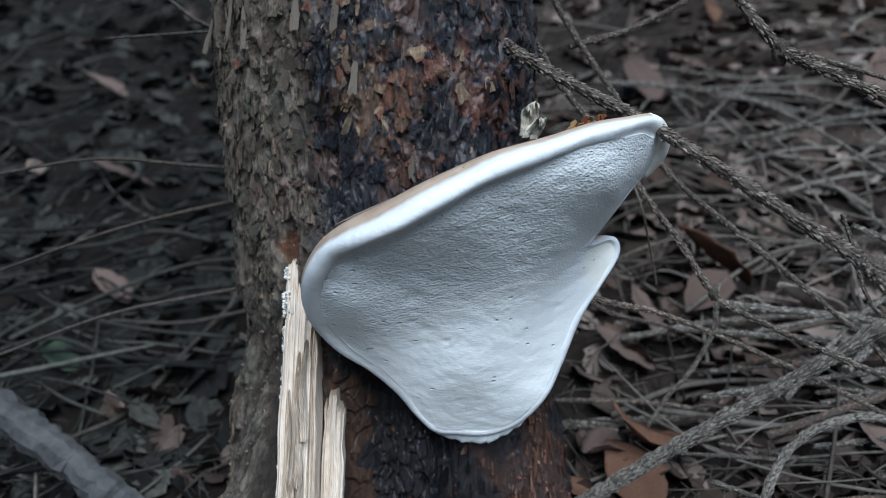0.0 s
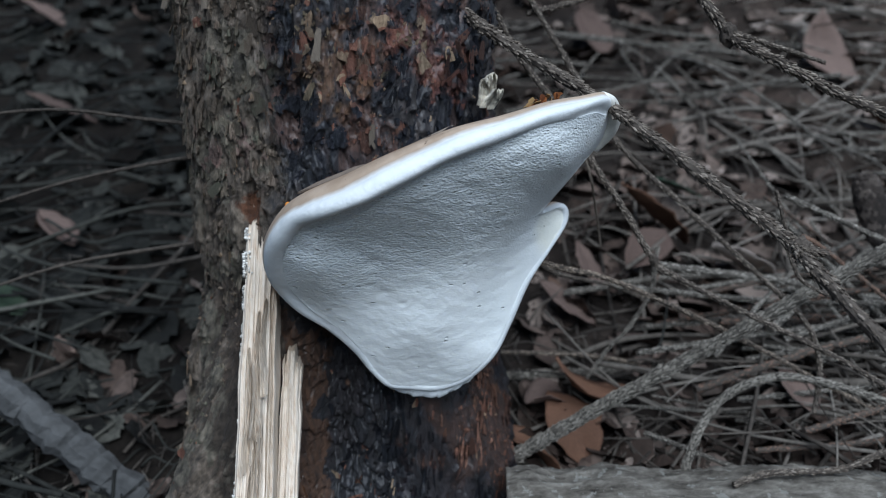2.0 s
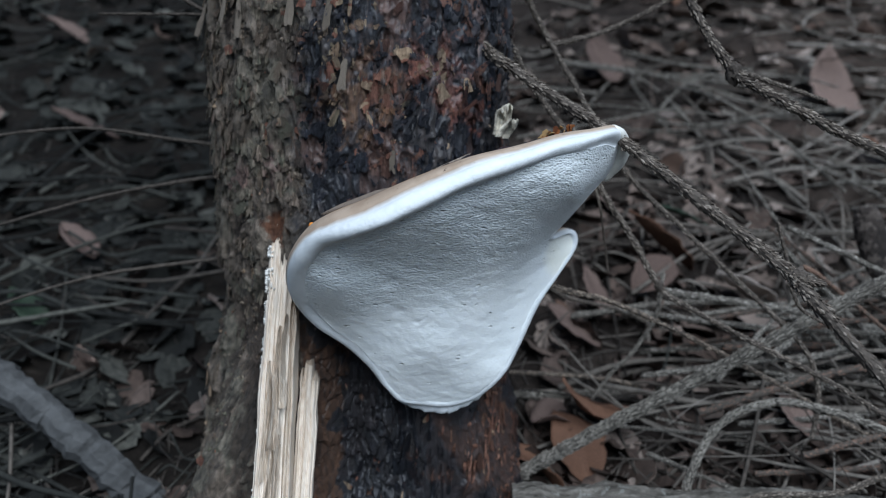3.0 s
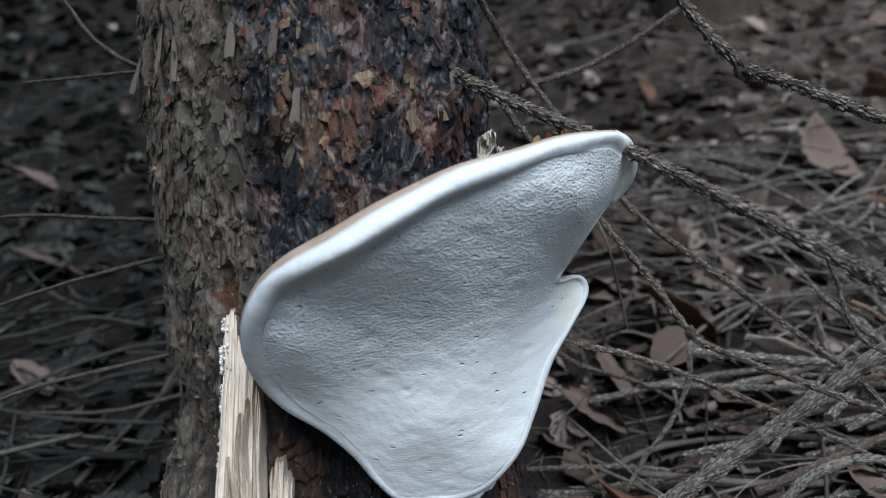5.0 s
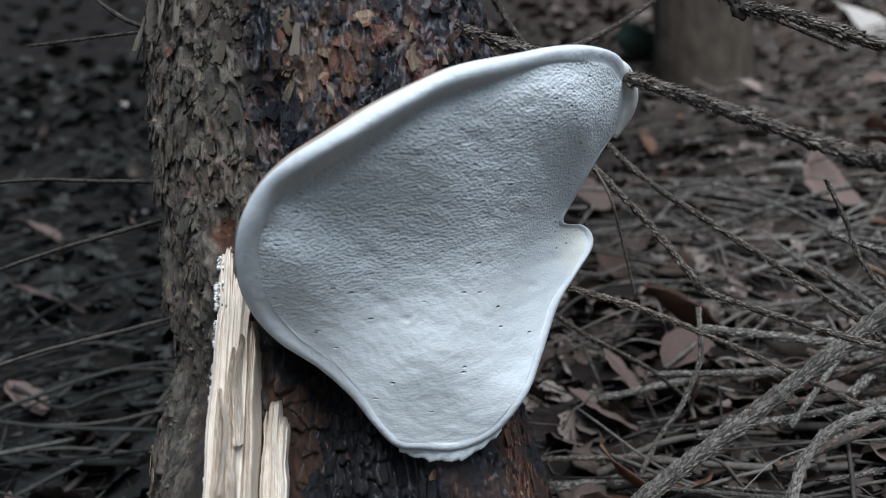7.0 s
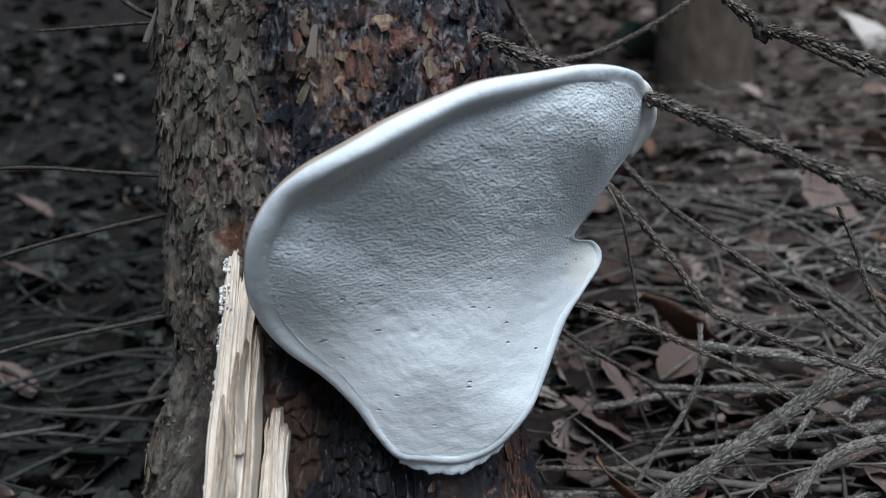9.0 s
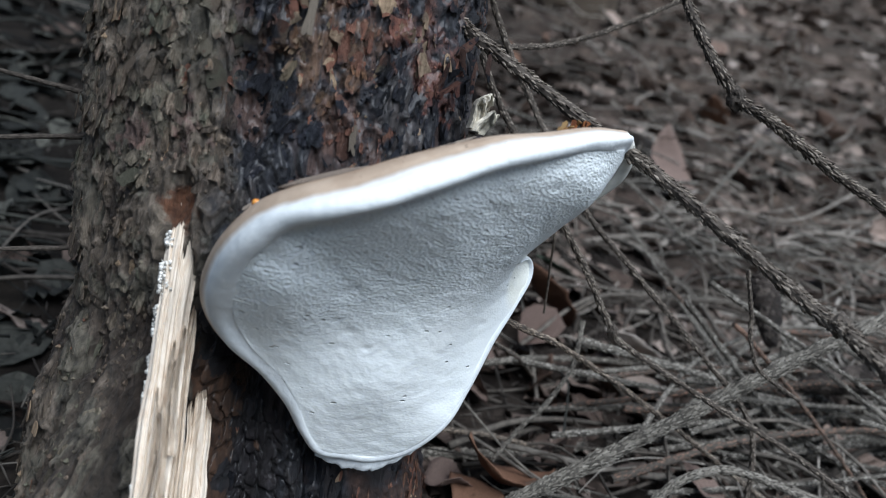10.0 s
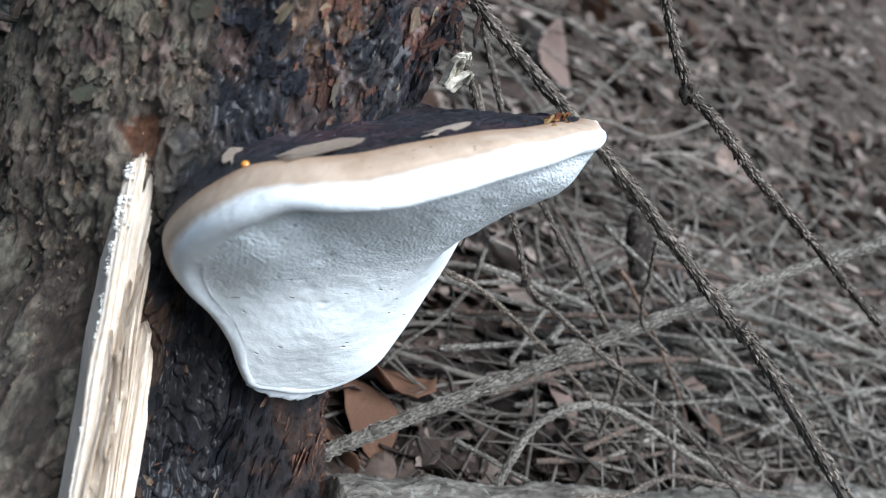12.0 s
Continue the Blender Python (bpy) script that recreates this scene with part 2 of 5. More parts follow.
    bare = maths(t, "MULTIPLY", maths(t, "LESS_THAN", maths(t, "ADD", sep.outputs["Z"], wob), 0.12), maths(t, "MULTIPLY", maths(t, "GREATER_THAN", side, -0.036), maths(t, "LESS_THAN", side, -0.007)))
    tone = mix(t, maths(t, "MULTIPLY", bare, maths(t, "LESS_THAN", sep.outputs["Y"], 0.0)), tone, wood)
    if pieces:
        if pieces == "islands":
            rnd = t.nodes.new("ShaderNodeNewGeometry").outputs["Random Per Island"]
        else:
            rnd = t.nodes.new("ShaderNodeObjectInfo").outputs["Random"]
        light = ramp(t, rnd, [(0.0, (0.55, 0.53, 0.53)), (0.2, (0.75, 0.73, 0.71)), (0.35, (0.85, 0.92, 0.85)), (0.55, (1.1, 1.0, 0.95)), (0.8, (1.25, 1.22, 1.18)), (0.96, (1.5, 1.45, 1.38)), (1.0, (2.2, 2.05, 1.9))])
        tan = mix(t, maths(t, "GREATER_THAN", big, 0.5), ramp(t, grain, [(0.3, (0.09, 0.067, 0.045)), (0.7, (0.235, 0.185, 0.13))]), ramp(t, grain, [(0.3, (0.055, 0.026, 0.019)), (0.7, (0.165, 0.084, 0.060))]))
        patch = maths(t, "GREATER_THAN", rnd, 0.972)
        for centre, radius, share in TAN_PATCHES:
            patch = maths(t, "MAXIMUM", patch, maths(t, "MULTIPLY", spot(t, v, centre, radius, wob), maths(t, "GREATER_THAN", rnd, 1 - share)))
        tone = mix(t, patch, mix(t, 1.0, tone, light, "MULTIPLY"), mix(t, 1.0, tan, light, "MULTIPLY"))
    t.links.new(tone, b.inputs["Base Color"])
    rough = t.nodes.new("ShaderNodeMapRange")
    t.links.new(grain, rough.inputs[0])
    rough.inputs[3].default_value, rough.inputs[4].default_value = 0.30, 0.85
    if not pieces:
        t.links.new(maths(t, "MULTIPLY", wet_or_shaded.outputs[0], 0.28), b.inputs["Coat Weight"])
        b.inputs["Coat Roughness"].default_value = 0.28
    t.links.new(rough.outputs[0], b.inputs["Roughness"])
    bump(t, b, noise_node(t, coords(t, (430, 430, 200)), 1.0, 7, 0.75), 0.0032, 1.0)
    return m


def varied_material(name, stops, rough=0.85, islands=False, scale=300, stretch=(1, 1, 1), relief=0.0006):
    """Grain on the piece, and a tone of its own for each piece."""
    m, t, b = material(name, rough, 0.25)
    if islands:
        rnd = t.nodes.new("ShaderNodeNewGeometry").outputs["Random Per Island"]
    else:
        rnd = t.nodes.new("ShaderNodeObjectInfo").outputs["Random"]
    v = coords(t, stretch)
    g = noise_node(t, v, scale, 4)
    tone = ramp(t, rnd, stops)
    shade = ramp(t, g, [(0.25, (0.45, 0.45, 0.45)), (0.75, (1.25, 1.25, 1.25))])
    t.links.new(mix(t, 1.0, tone, shade, "MULTIPLY"), b.inputs["Base Color"])
    bump(t, b, g, relief, 0.8)
    return m


def split_wood_material():
    m, t, b = material("fresh_split_wood", 0.7, 0.25)
    g = noise_node(t, coords(t, (420, 420, 11)), 1.0, 8, 0.62)
    tone = ramp(t, g, [(0.24, (0.36, 0.25, 0.155)), (0.34, (0.55, 0.45, 0.35)), (0.5, (0.63, 0.55, 0.45)), (0.75, (0.69, 0.62, 0.53))])
    t.links.new(tone, b.inputs["Base Color"])
    bump(t, b, g, 0.0012, 0.7)
    return m


def log_material():
    m, t, b = material("grey_log_bark", 0.92, 0.2)
    v = coords(t, (0.35, 1, 1))
    g = noise_node(t, v, 160, 7, 0.7)
    tone = ramp(t, g, [(0.3, (0.03, 0.026, 0.021)), (0.5, (0.125, 0.114, 0.097)), (0.7, (0.25, 0.235, 0.205))])
    pale = maths(t, "GREATER_THAN", noise_node(t, coords(t), 150, 5), 0.60)
    t.links.new(mix(t, maths(t, "MULTIPLY", pale, 0.6), tone, (0.26, 0.26, 0.235)), b.inputs["Base Color"])
    bump(t, b, g, 0.004, 1.0)
    return m


def soil_material():
    m, t, b = material("needle_soil", 0.95, 0.15)
    v = coords(t)
    tone = ramp(t, noise_node(t, v, 24, 8, 0.7), [(0.3, (0.008, 0.006, 0.005)), (0.55, (0.028, 0.022, 0.018)), (0.8, (0.09, 0.07, 0.056))])
    sep = t.nodes.new("ShaderNodeSeparateXYZ")
    t.links.new(v, sep.inputs[0])
    # shade of the slope's -x side put into the soil colour
    shaded_side = t.nodes.new("ShaderNodeMapRange")
    t.links.new(maths(t, "ADD", sep.outputs["X"], maths(t, "MULTIPLY", noise_node(t, v, 6, 4), 0.3)), shaded_side.inputs[0])
    shaded_side.inputs[1].default_value, shaded_side.inputs[2].default_value = -0.05, 0.15
    # soil tone multiplied to about double towards +x
    dry = t.nodes.new("ShaderNodeMapRange")
    t.links.new(maths(t, "ADD", sep.outputs["X"], maths(t, "MULTIPLY", noise_node(t, v, 6, 4), 0.3)), dry.inputs[0])
    dry.inputs[1].default_value, dry.inputs[2].default_value = 0.5, 0.85
    tone = mix(t, dry.outputs[0], tone, mix(t, 1.0, tone, (2.3, 2.2, 2.1), "MULTIPLY"))
    t.links.new(mix(t, shaded_side.outputs[0], mix(t, 1.0, tone, (0.46, 0.48, 0.46), "MULTIPLY"), tone), b.inputs["Base Color"])
    bump(t, b, noise_node(t, v, 130, 8, 0.7), 0.006, 1.0)
    return m


PORE, MARGIN, BAND, CRUST = pore_material(), margin_material(), band_material(), crust_material()
BARK, SPLIT, SOIL = bark_material(), split_wood_material(), soil_material()
TWIG = varied_material("dead_spruce_twig", [(0.0, (0.045, 0.036, 0.029)), (0.5, (0.13, 0.108, 0.086)), (1.0, (0.27, 0.235, 0.195))], 0.85, islands=True, scale=500)
TAN_TWIG = varied_material("tan_dead_twig", [(0.0, (0.085, 0.066, 0.050)), (0.5, (0.20, 0.160, 0.122)), (1.0, (0.36, 0.30, 0.235))], 0.85, islands=True, scale=500)
DARK_TWIG = varied_material("dark_thin_twig", [(0.0, (0.03, 0.025, 0.02)), (1.0, (0.06, 0.05, 0.04))], 0.85, scale=400)
GREY_WOOD = varied_material("dim_grey_wood", [(0.0, (0.055, 0.056, 0.056)), (1.0, (0.075, 0.076, 0.075))], 0.9, scale=90, relief=0.002)
CHIP = varied_material("pale_bark_chip", [(0.0, (0.17, 0.13, 0.10)), (1.0, (0.44, 0.37, 0.30))], 0.85, scale=300)
RUSTY = varied_material("rusty_crumb", [(0.0, (0.10, 0.03, 0.012)), (0.6, (0.32, 0.11, 0.03)), (1.0, (0.40, 0.28, 0.12))], 0.6, scale=300)
GREY_TWIG = varied_material("weathered_grey_twig", [(0.0, (0.125, 0.112, 0.094)), (0.5, (0.20, 0.184, 0.156)), (1.0, (0.285, 0.263, 0.225))], 0.9, islands=True, scale=400)
# paler copy of the grey twig colours, for brush further towards +x
PALE_TWIG = varied_material("pale_grey_twig", [(0.0, (0.17, 0.155, 0.13)), (0.5, (0.27, 0.25, 0.215)), (1.0, (0.38, 0.355, 0.31))], 0.9, islands=True, scale=400)
RED_TWIG = varied_material("reddish_dead_twig", [(0.0, (0.17, 0.10, 0.07)), (1.0, (0.22, 0.14, 0.10))], 0.8, scale=500)
LITTER = varied_material("litter_twigs", [(0.0, (0.026, 0.022, 0.018)), (0.4, (0.062, 0.053, 0.044)), (0.8, (0.106, 0.093, 0.078)), (1.0, (0.20, 0.181, 0.155))], 0.9, islands=True, scale=200)
# paler copy of the litter twig colours, used towards +x
PALE_LITTER = varied_material("pale_litter_twigs", [(0.0, (0.060, 0.051, 0.042)), (0.4, (0.130, 0.113, 0.094)), (0.8, (0.210, 0.187, 0.160)), (1.0, (0.32, 0.292, 0.255))], 0.9, islands=True, scale=200)
# darkened copy of the litter colours: shade on the -x side painted in
SHADED_LITTER = varied_material("shade_darkened_litter", [(0.0, (0.008, 0.008, 0.007)), (0.6, (0.027, 0.028, 0.024)), (0.9, (0.055, 0.055, 0.046)), (1.0, (0.10, 0.098, 0.082))], 0.9, islands=True, scale=200)
LEAF = varied_material("dry_beech_leaf", [(0.0, (0.060, 0.036, 0.024)), (0.35, (0.136, 0.085, 0.061)), (0.6, (0.204, 0.145, 0.115)), (0.85, (0.289, 0.221, 0.183)), (1.0, (0.374, 0.323, 0.281))], 0.75, scale=90)
GREEN = varied_material("green_leaf", [(0.0, (0.018, 0.036, 0.022)), (1.0, (0.032, 0.05, 0.03))], 0.6, scale=80)
LOGBARK = log_material()
CONE = varied_material("spruce_cone_scale", [(0.0, (0.016, 0.013, 0.011)), (0.6, (0.045, 0.036, 0.030)), (1.0, (0.12, 0.10, 0.085))], 0.8, scale=200)
PALE = varied_material("pale_torn_wood", [(0.0, (0.52, 0.47, 0.38)), (1.0, (0.72, 0.68, 0.58))], 0.8, scale=400)
MOULD = varied_material("white_mould_crust", [(0.0, (0.55, 0.53, 0.48)), (1.0, (0.75, 0.74, 0.70))], 0.9, islands=True, scale=500)
RESIN, _, rb = material("amber_resin", 0.15, 0.6)
rb.inputs["Base Color"].default_value = (0.62, 0.22, 0.04, 1)
rb.inputs["Subsurface Weight"].default_value = 0.2

LOBE = varied_material("cream_white_flesh", [(0.0, (0.72, 0.72, 0.66)), (1.0, (0.77, 0.77, 0.71))], 0.65, scale=60, relief=0.0003)


# ---- mesh helpers ----
def mesh_of(name, verts, faces, smooth=True):
    me = bpy.data.meshes.new(name)
    me.from_pydata([tuple(map(float, v)) for v in verts], [], [tuple(map(int, f)) for f in faces])
    me.update()
    if smooth:
        me.polygons.foreach_set("use_smooth", [True] * len(me.polygons))
    return me


def put(name, data, mat, parent=None, label="", category="", group="", kind=""):
    ob = new(name, data)
    if mat is not None and data is not None and not data.materials:
        data.materials.append(mat)
    ob.parent = parent
    return tagged(ob, label, category, group, kind)


def spline(points, n):
    """Catmull-Rom through the points, n samples at even steps of the parameter."""
    p = np.array(points, float)
    p = np.vstack([2 * p[0] - p[1], p, 2 * p[-1] - p[-2]])
    u = np.linspace(0, len(p) - 3 - 1e-6, n)
    i = u.astype(int)
    f = (u - i)[:, None]
    a, b, c, d = p[i], p[i + 1], p[i + 2], p[i + 3]
    return 0.5 * (2 * b + (c - a) * f + (2 * a - 5 * b + 4 * c - d) * f ** 2 + (3 * b - a - 3 * c + d) * f ** 3)


def tube(path, radii, sides=8, seed=0, rough=0.0):
    """A closed tapered tube along a path: vertices and faces."""
    r = np.random.default_rng(seed)
    path = np.array(path, float)
    n = len(path)
    tan = np.gradient(path, axis=0)
    tan /= np.linalg.norm(tan, axis=1)[:, None] + 1e-12
    ref = np.array((0.0, 0.0, 1.0)) if abs(tan[0][2]) < 0.9 else np.array((1.0, 0.0, 0.0))
    side = np.cross(tan, ref)
    side /= np.linalg.norm(side, axis=1)[:, None] + 1e-12
    up = np.cross(side, tan)
    ang = np.linspace(0, 2 * np.pi, sides, endpoint=False)
    rad = np.broadcast_to(np.array(radii, float), (n,))[:, None] * (1 + rough * r.normal(size=(n, sides)))
    ring = path[:, None, :] + rad[..., None] * (np.cos(ang)[None, :, None] * side[:, None, :] + np.sin(ang)[None, :, None] * up[:, None, :])
    verts = ring.reshape(-1, 3)
    i = np.arange(n - 1)[:, None] * sides
    j = np.arange(sides)[None, :]
    k = (j + 1) % sides
    faces = np.stack([i + j, i + k, i + sides + k, i + sides + j], -1).reshape(-1, 4).tolist()
    faces.append(list(range(sides))[::-1])
    faces.append(list(range((n - 1) * sides, n * sides)))
    return verts, faces


def joined(pieces):
    verts, faces, at = [], [], 0
    for v, f in pieces:
        verts.append(np.asarray(v))
        faces += [[q + at for q in face] for face in f]
        at += len(v)
    return np.vstack(verts), faces


# ---- ground: a hillside that rises behind the stem ----
def lie(x, y):
    z = 0.36 * (y - 0.45) + 0.10 * x
    far = np.clip(y - 0.9, 0, 6)
    return z + 0.05 * far ** 2 - 0.02


def ground():
    xs = np.concatenate([-np.geomspace(400, 1.6, 22), np.linspace(-1.5, 2.6, 230), np.geomspace(2.7, 400, 22)])
    ys = np.concatenate([-np.geomspace(300, 0.6, 18), np.linspace(-0.5, 3.2, 210), np.geomspace(3.3, 500, 26)])
    gx, gy = np.meshgrid(xs, ys)
    base = 0.36 * (np.clip(gy, -30, 12) - 0.45) + 0.10 * np.clip(gx, -20, 20) + 0.05 * np.clip(gy - 0.9, 0, 6) ** 2 - 0.02
    for i in range(gx.shape[0]):
        for j in range(gx.shape[1]):
            p = Vector((gx[i, j], gy[i, j], 0))
            base[i, j] += 0.016 * noise.noise(p * 5) + 0.010 * noise.noise(p * 17)
    nx = len(xs)
    verts = np.stack([gx, gy, base], -1).reshape(-1, 3)
    i = np.arange(len(ys) - 1)[:, None] * nx
    j = np.arange(nx - 1)[None, :]
    faces = np.stack([i + j, i + j + 1, i + nx + j + 1, i + nx + j], -1).reshape(-1, 4)
    put("ground", mesh_of("ground", verts, faces), SOIL, None, "dark needle-covered forest soil on a slope", "ground", kind="structure")


ground()

# ---- the stem with the bracket ----
AXIS, LEAN_X, LEAN_Y = np.array((-0.0351, 0.4688)), -0.045, 0.035
STEM = put("spruce_tree", None, None, None, "dying spruce trunk with dark flaking bark and a split side", "tree")
STEM.location = (AXIS[0], AXIS[1], 0)


def stem_radius(theta, z):
    """theta: from the side that faces -y, growing towards +x."""
    r = 0.086 + 0.12 * np.clip(0.12 - z, 0, 0.2)
    # a root buttress under the split, and a burr on the far left
    r = r + 0.058 * np.exp(-((theta + 0.62) / 0.40) ** 2) * np.clip((0.125 - z) / 0.125, 0, 1.3) ** 1.2
    r = r + 0.016 * np.exp(-((theta - 0.95) / 0.4) ** 2) * np.clip((0.07 - z) / 0.09, 0, 1.3)
    return r + 0.008 * np.exp(-((theta + 1.35) / 0.22) ** 2 - ((z - 0.085) / 0.035) ** 2)


def stem_point(theta, z, out=0.0):
    """A place on the stem's bark, in the stem's own coordinates."""
    r = stem_radius(theta, z) + out - hollow(theta, z)
    return np.stack([r * np.sin(theta) + LEAN_X * (z - 0.15), -r * np.cos(theta) + LEAN_Y * (z - 0.15), z + 0 * theta], -1)


def hollow(theta, z):
    """The rotted hollow under the bracket, beside the split."""
    return (0.022 + 0.014 * np.exp(-((theta + 0.10) / 0.16) ** 2)) * np.exp(-((theta - 0.12) / 0.52) ** 4) * np.clip((0.165 - z) / 0.03, 0, 1) * np.clip((z + 0.02) / 0.06, 0.3, 1)


def cells(u, v, seed):
    """Jittered cells: the distance to the nearest two seeds, and a number and offset for each cell."""
    iu, iv = np.floor(u).astype(int), np.floor(v).astype(int)
    best = np.full(u.shape, 9.0)
    second = np.full(u.shape, 9.0)
    value = np.zeros(u.shape)
    low = np.zeros(u.shape)

    def hashed(a, b, k):
        h = np.sin(a * 127.1 + b * 311.7 + k * 74.7 + seed * 19.19) * 43758.5453
        return h - np.floor(h)

    for da in (-1, 0, 1):
        for db in (-1, 0, 1):
            a, b = iu + da, iv + db
            pu, pv = a + hashed(a, b, 1), b + hashed(a, b, 2)
            d = np.hypot(u - pu, v - pv)
            near = d < best
            second = np.where(near, best, np.minimum(second, d))
            value = np.where(near, hashed(a, b, 3), value)
            low = np.where(near, v - pv, low)
            best = np.where(near, d, best)
    return best, second, value, low


def smooth_noise(u, v, seed):
    iu, iv = np.floor(u).astype(int), np.floor(v).astype(int)
    fu, fv = u - iu, v - iv
    fu, fv = fu * fu * (3 - 2 * fu), fv * fv * (3 - 2 * fv)

    def h(a, b):
        q = np.sin(a * 12.9898 + b * 78.233 + seed * 3.7) * 43758.5453
        return q - np.floor(q)

    return (h(iu, iv) * (1 - fu) + h(iu + 1, iv) * fu) * (1 - fv) + (h(iu, iv + 1) * (1 - fu) + h(iu + 1, iv + 1) * fu) * fv


def stem_relief(t, z):
    """How far the bark stands out, its layer (0 deep to 1 outermost) and its cracks."""
    s = t * 0.09
    wu, wv = s + 0.007 * smooth_noise(s * 110, z * 60, 1), z + 0.014 * smooth_noise(s * 120, z * 50, 2)
    d1, d2, val, low = cells(wu / 0.0060, wv / 0.0150, 1)
    flow, gain = np.zeros(s.shape), 0.0
    for k, amp in enumerate((1.0, 0.55, 0.40, 0.28)):
        flow += amp * smooth_noise(wu / 0.020 * 2.1 ** k, wv / 0.060 * 2.05 ** k, 11 + k)
        gain += amp
    flow = np.clip((flow / gain - 0.24) / 0.52, 0, 1)
    steps = flow * 7
    layer = (np.floor(steps) + np.clip((steps - np.floor(steps)) / 0.10, 0, 1) - 1) / 7
    plate = 0.0078 * (layer - 0.5) + np.clip((d2 - d1) / 0.15, 0, 1) * (0.0014 * val ** 2 - 0.0010 * low * (val > 0.5))
    # crumpled, curling layers, a deep furrow beside the split and a rotten pocket above it
    fold = smooth_noise(wu / 0.0055 + 1.6 * smooth_noise(s * 90, z * 45, 21), wv / 0.0125, 22)
    crease = smooth_noise(wu / 0.0023 + smooth_noise(s * 200, z * 90, 24), wv / 0.0056, 23)
    plate += 0.0030 * (1 - np.abs(2 * fold - 1)) ** 2 * (0.35 + 0.65 * flow) + 0.0013 * (1 - np.abs(2 * crease - 1)) ** 2 - 0.0015
    plate -= 0.0045 * np.exp(-((t + 1.02 + 0.05 * np.sin(z * 45)) / 0.022) ** 2) * np.clip((0.20 - z) / 0.03, 0, 1)
    plate -= 0.0080 * np.exp(-((t + 0.52) / 0.055) ** 2 - ((z - 0.181) / 0.012) ** 2)
    plate += 0.003 * (smooth_noise(s * 40, z * 18, 5) - 0.5) + 0.0010 * (smooth_noise(s * 420, z * 120, 6) - 0.5) + 0.0010 * (smooth_noise(s * 600, z * 70, 7) - 0.5)
    return plate, np.clip(layer + 0.2 * (val - 0.5), 0, 1), 1 - np.clip((d2 - d1) / 0.10, 0, 1)


def stem_bark():
    th = np.concatenate([np.linspace(-2.1, 2.1, 560), np.linspace(2.15, 2 * np.pi - 2.15, 60)])
    zs = np.concatenate([np.linspace(-0.12, -0.03, 12), np.linspace(-0.028, 0.40, 500), np.linspace(0.405, 0.7, 60), np.linspace(0.72, 2.4, 24)])
    t, z = np.meshgrid(th, zs)
    s = t * 0.09
    plate, layer, crack = stem_relief(t, z)
    bare = np.clip(hollow(t, z) / 0.006, 0, 1)
    d1, d2, val, low = cells((s + 0.006 * smooth_noise(s * 240, z * 160, 3)) / 0.0065, (z + 0.008 * smooth_noise(s * 160, z * 160, 4)) / 0.0090, 7)
    right = np.clip((t - 0.22) / 0.15, 0, 1)
    block = np.clip((d2 - d1) / 0.16, 0, 1) * (0.0014 + 0.0062 * val) * (1 - right)
    ridge = 0.0060 * np.abs(smooth_noise(s * 190 + 2.5 * smooth_noise(s * 60, z * 30, 6), z * 13, 8) - 0.5) + 0.0020 * smooth_noise(s * 500, z * 40, 10)
    grain = block + ridge * (0.25 + 0.75 * right) + 0.004 * (smooth_noise(s * 80, z * 9, 9) - 0.5) - 0.002
    crack = np.where(bare > 0.5, np.maximum(crack * 0.4, (1 - np.clip((d2 - d1) / 0.12, 0, 1)) * (1 - right)), crack)
    pts = stem_point(t, z, plate * (1 - 0.5 * bare) + grain * bare)
    n = len(th)
    i = np.arange(len(zs) - 1)[:, None] * n
    j = np.arange(n)[None, :]
    k = (j + 1) % n
    faces = np.stack([i + j, i + k, i + n + k, i + n + j], -1).reshape(-1, 4)
    me = mesh_of("bark", pts.reshape(-1, 3), faces)
    me.attributes.new("layer", "FLOAT", "POINT").data.foreach_set("value", layer.astype(np.float32).ravel())
    me.attributes.new("crack", "FLOAT", "POINT").data.foreach_set("value", crack.astype(np.float32).ravel())
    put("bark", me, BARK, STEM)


stem_bark()


FLAKE = bark_material("loose_bark_flake", "objects")
CHIPS = bark_material("small_bark_scale", "islands")


PALE_BARK = varied_material("pale_hanging_bark", [(0.0, (0.10, 0.082, 0.062)), (1.0, (0.21, 0.178, 0.14))], 0.85, scale=350, stretch=(1, 1, 0.3))


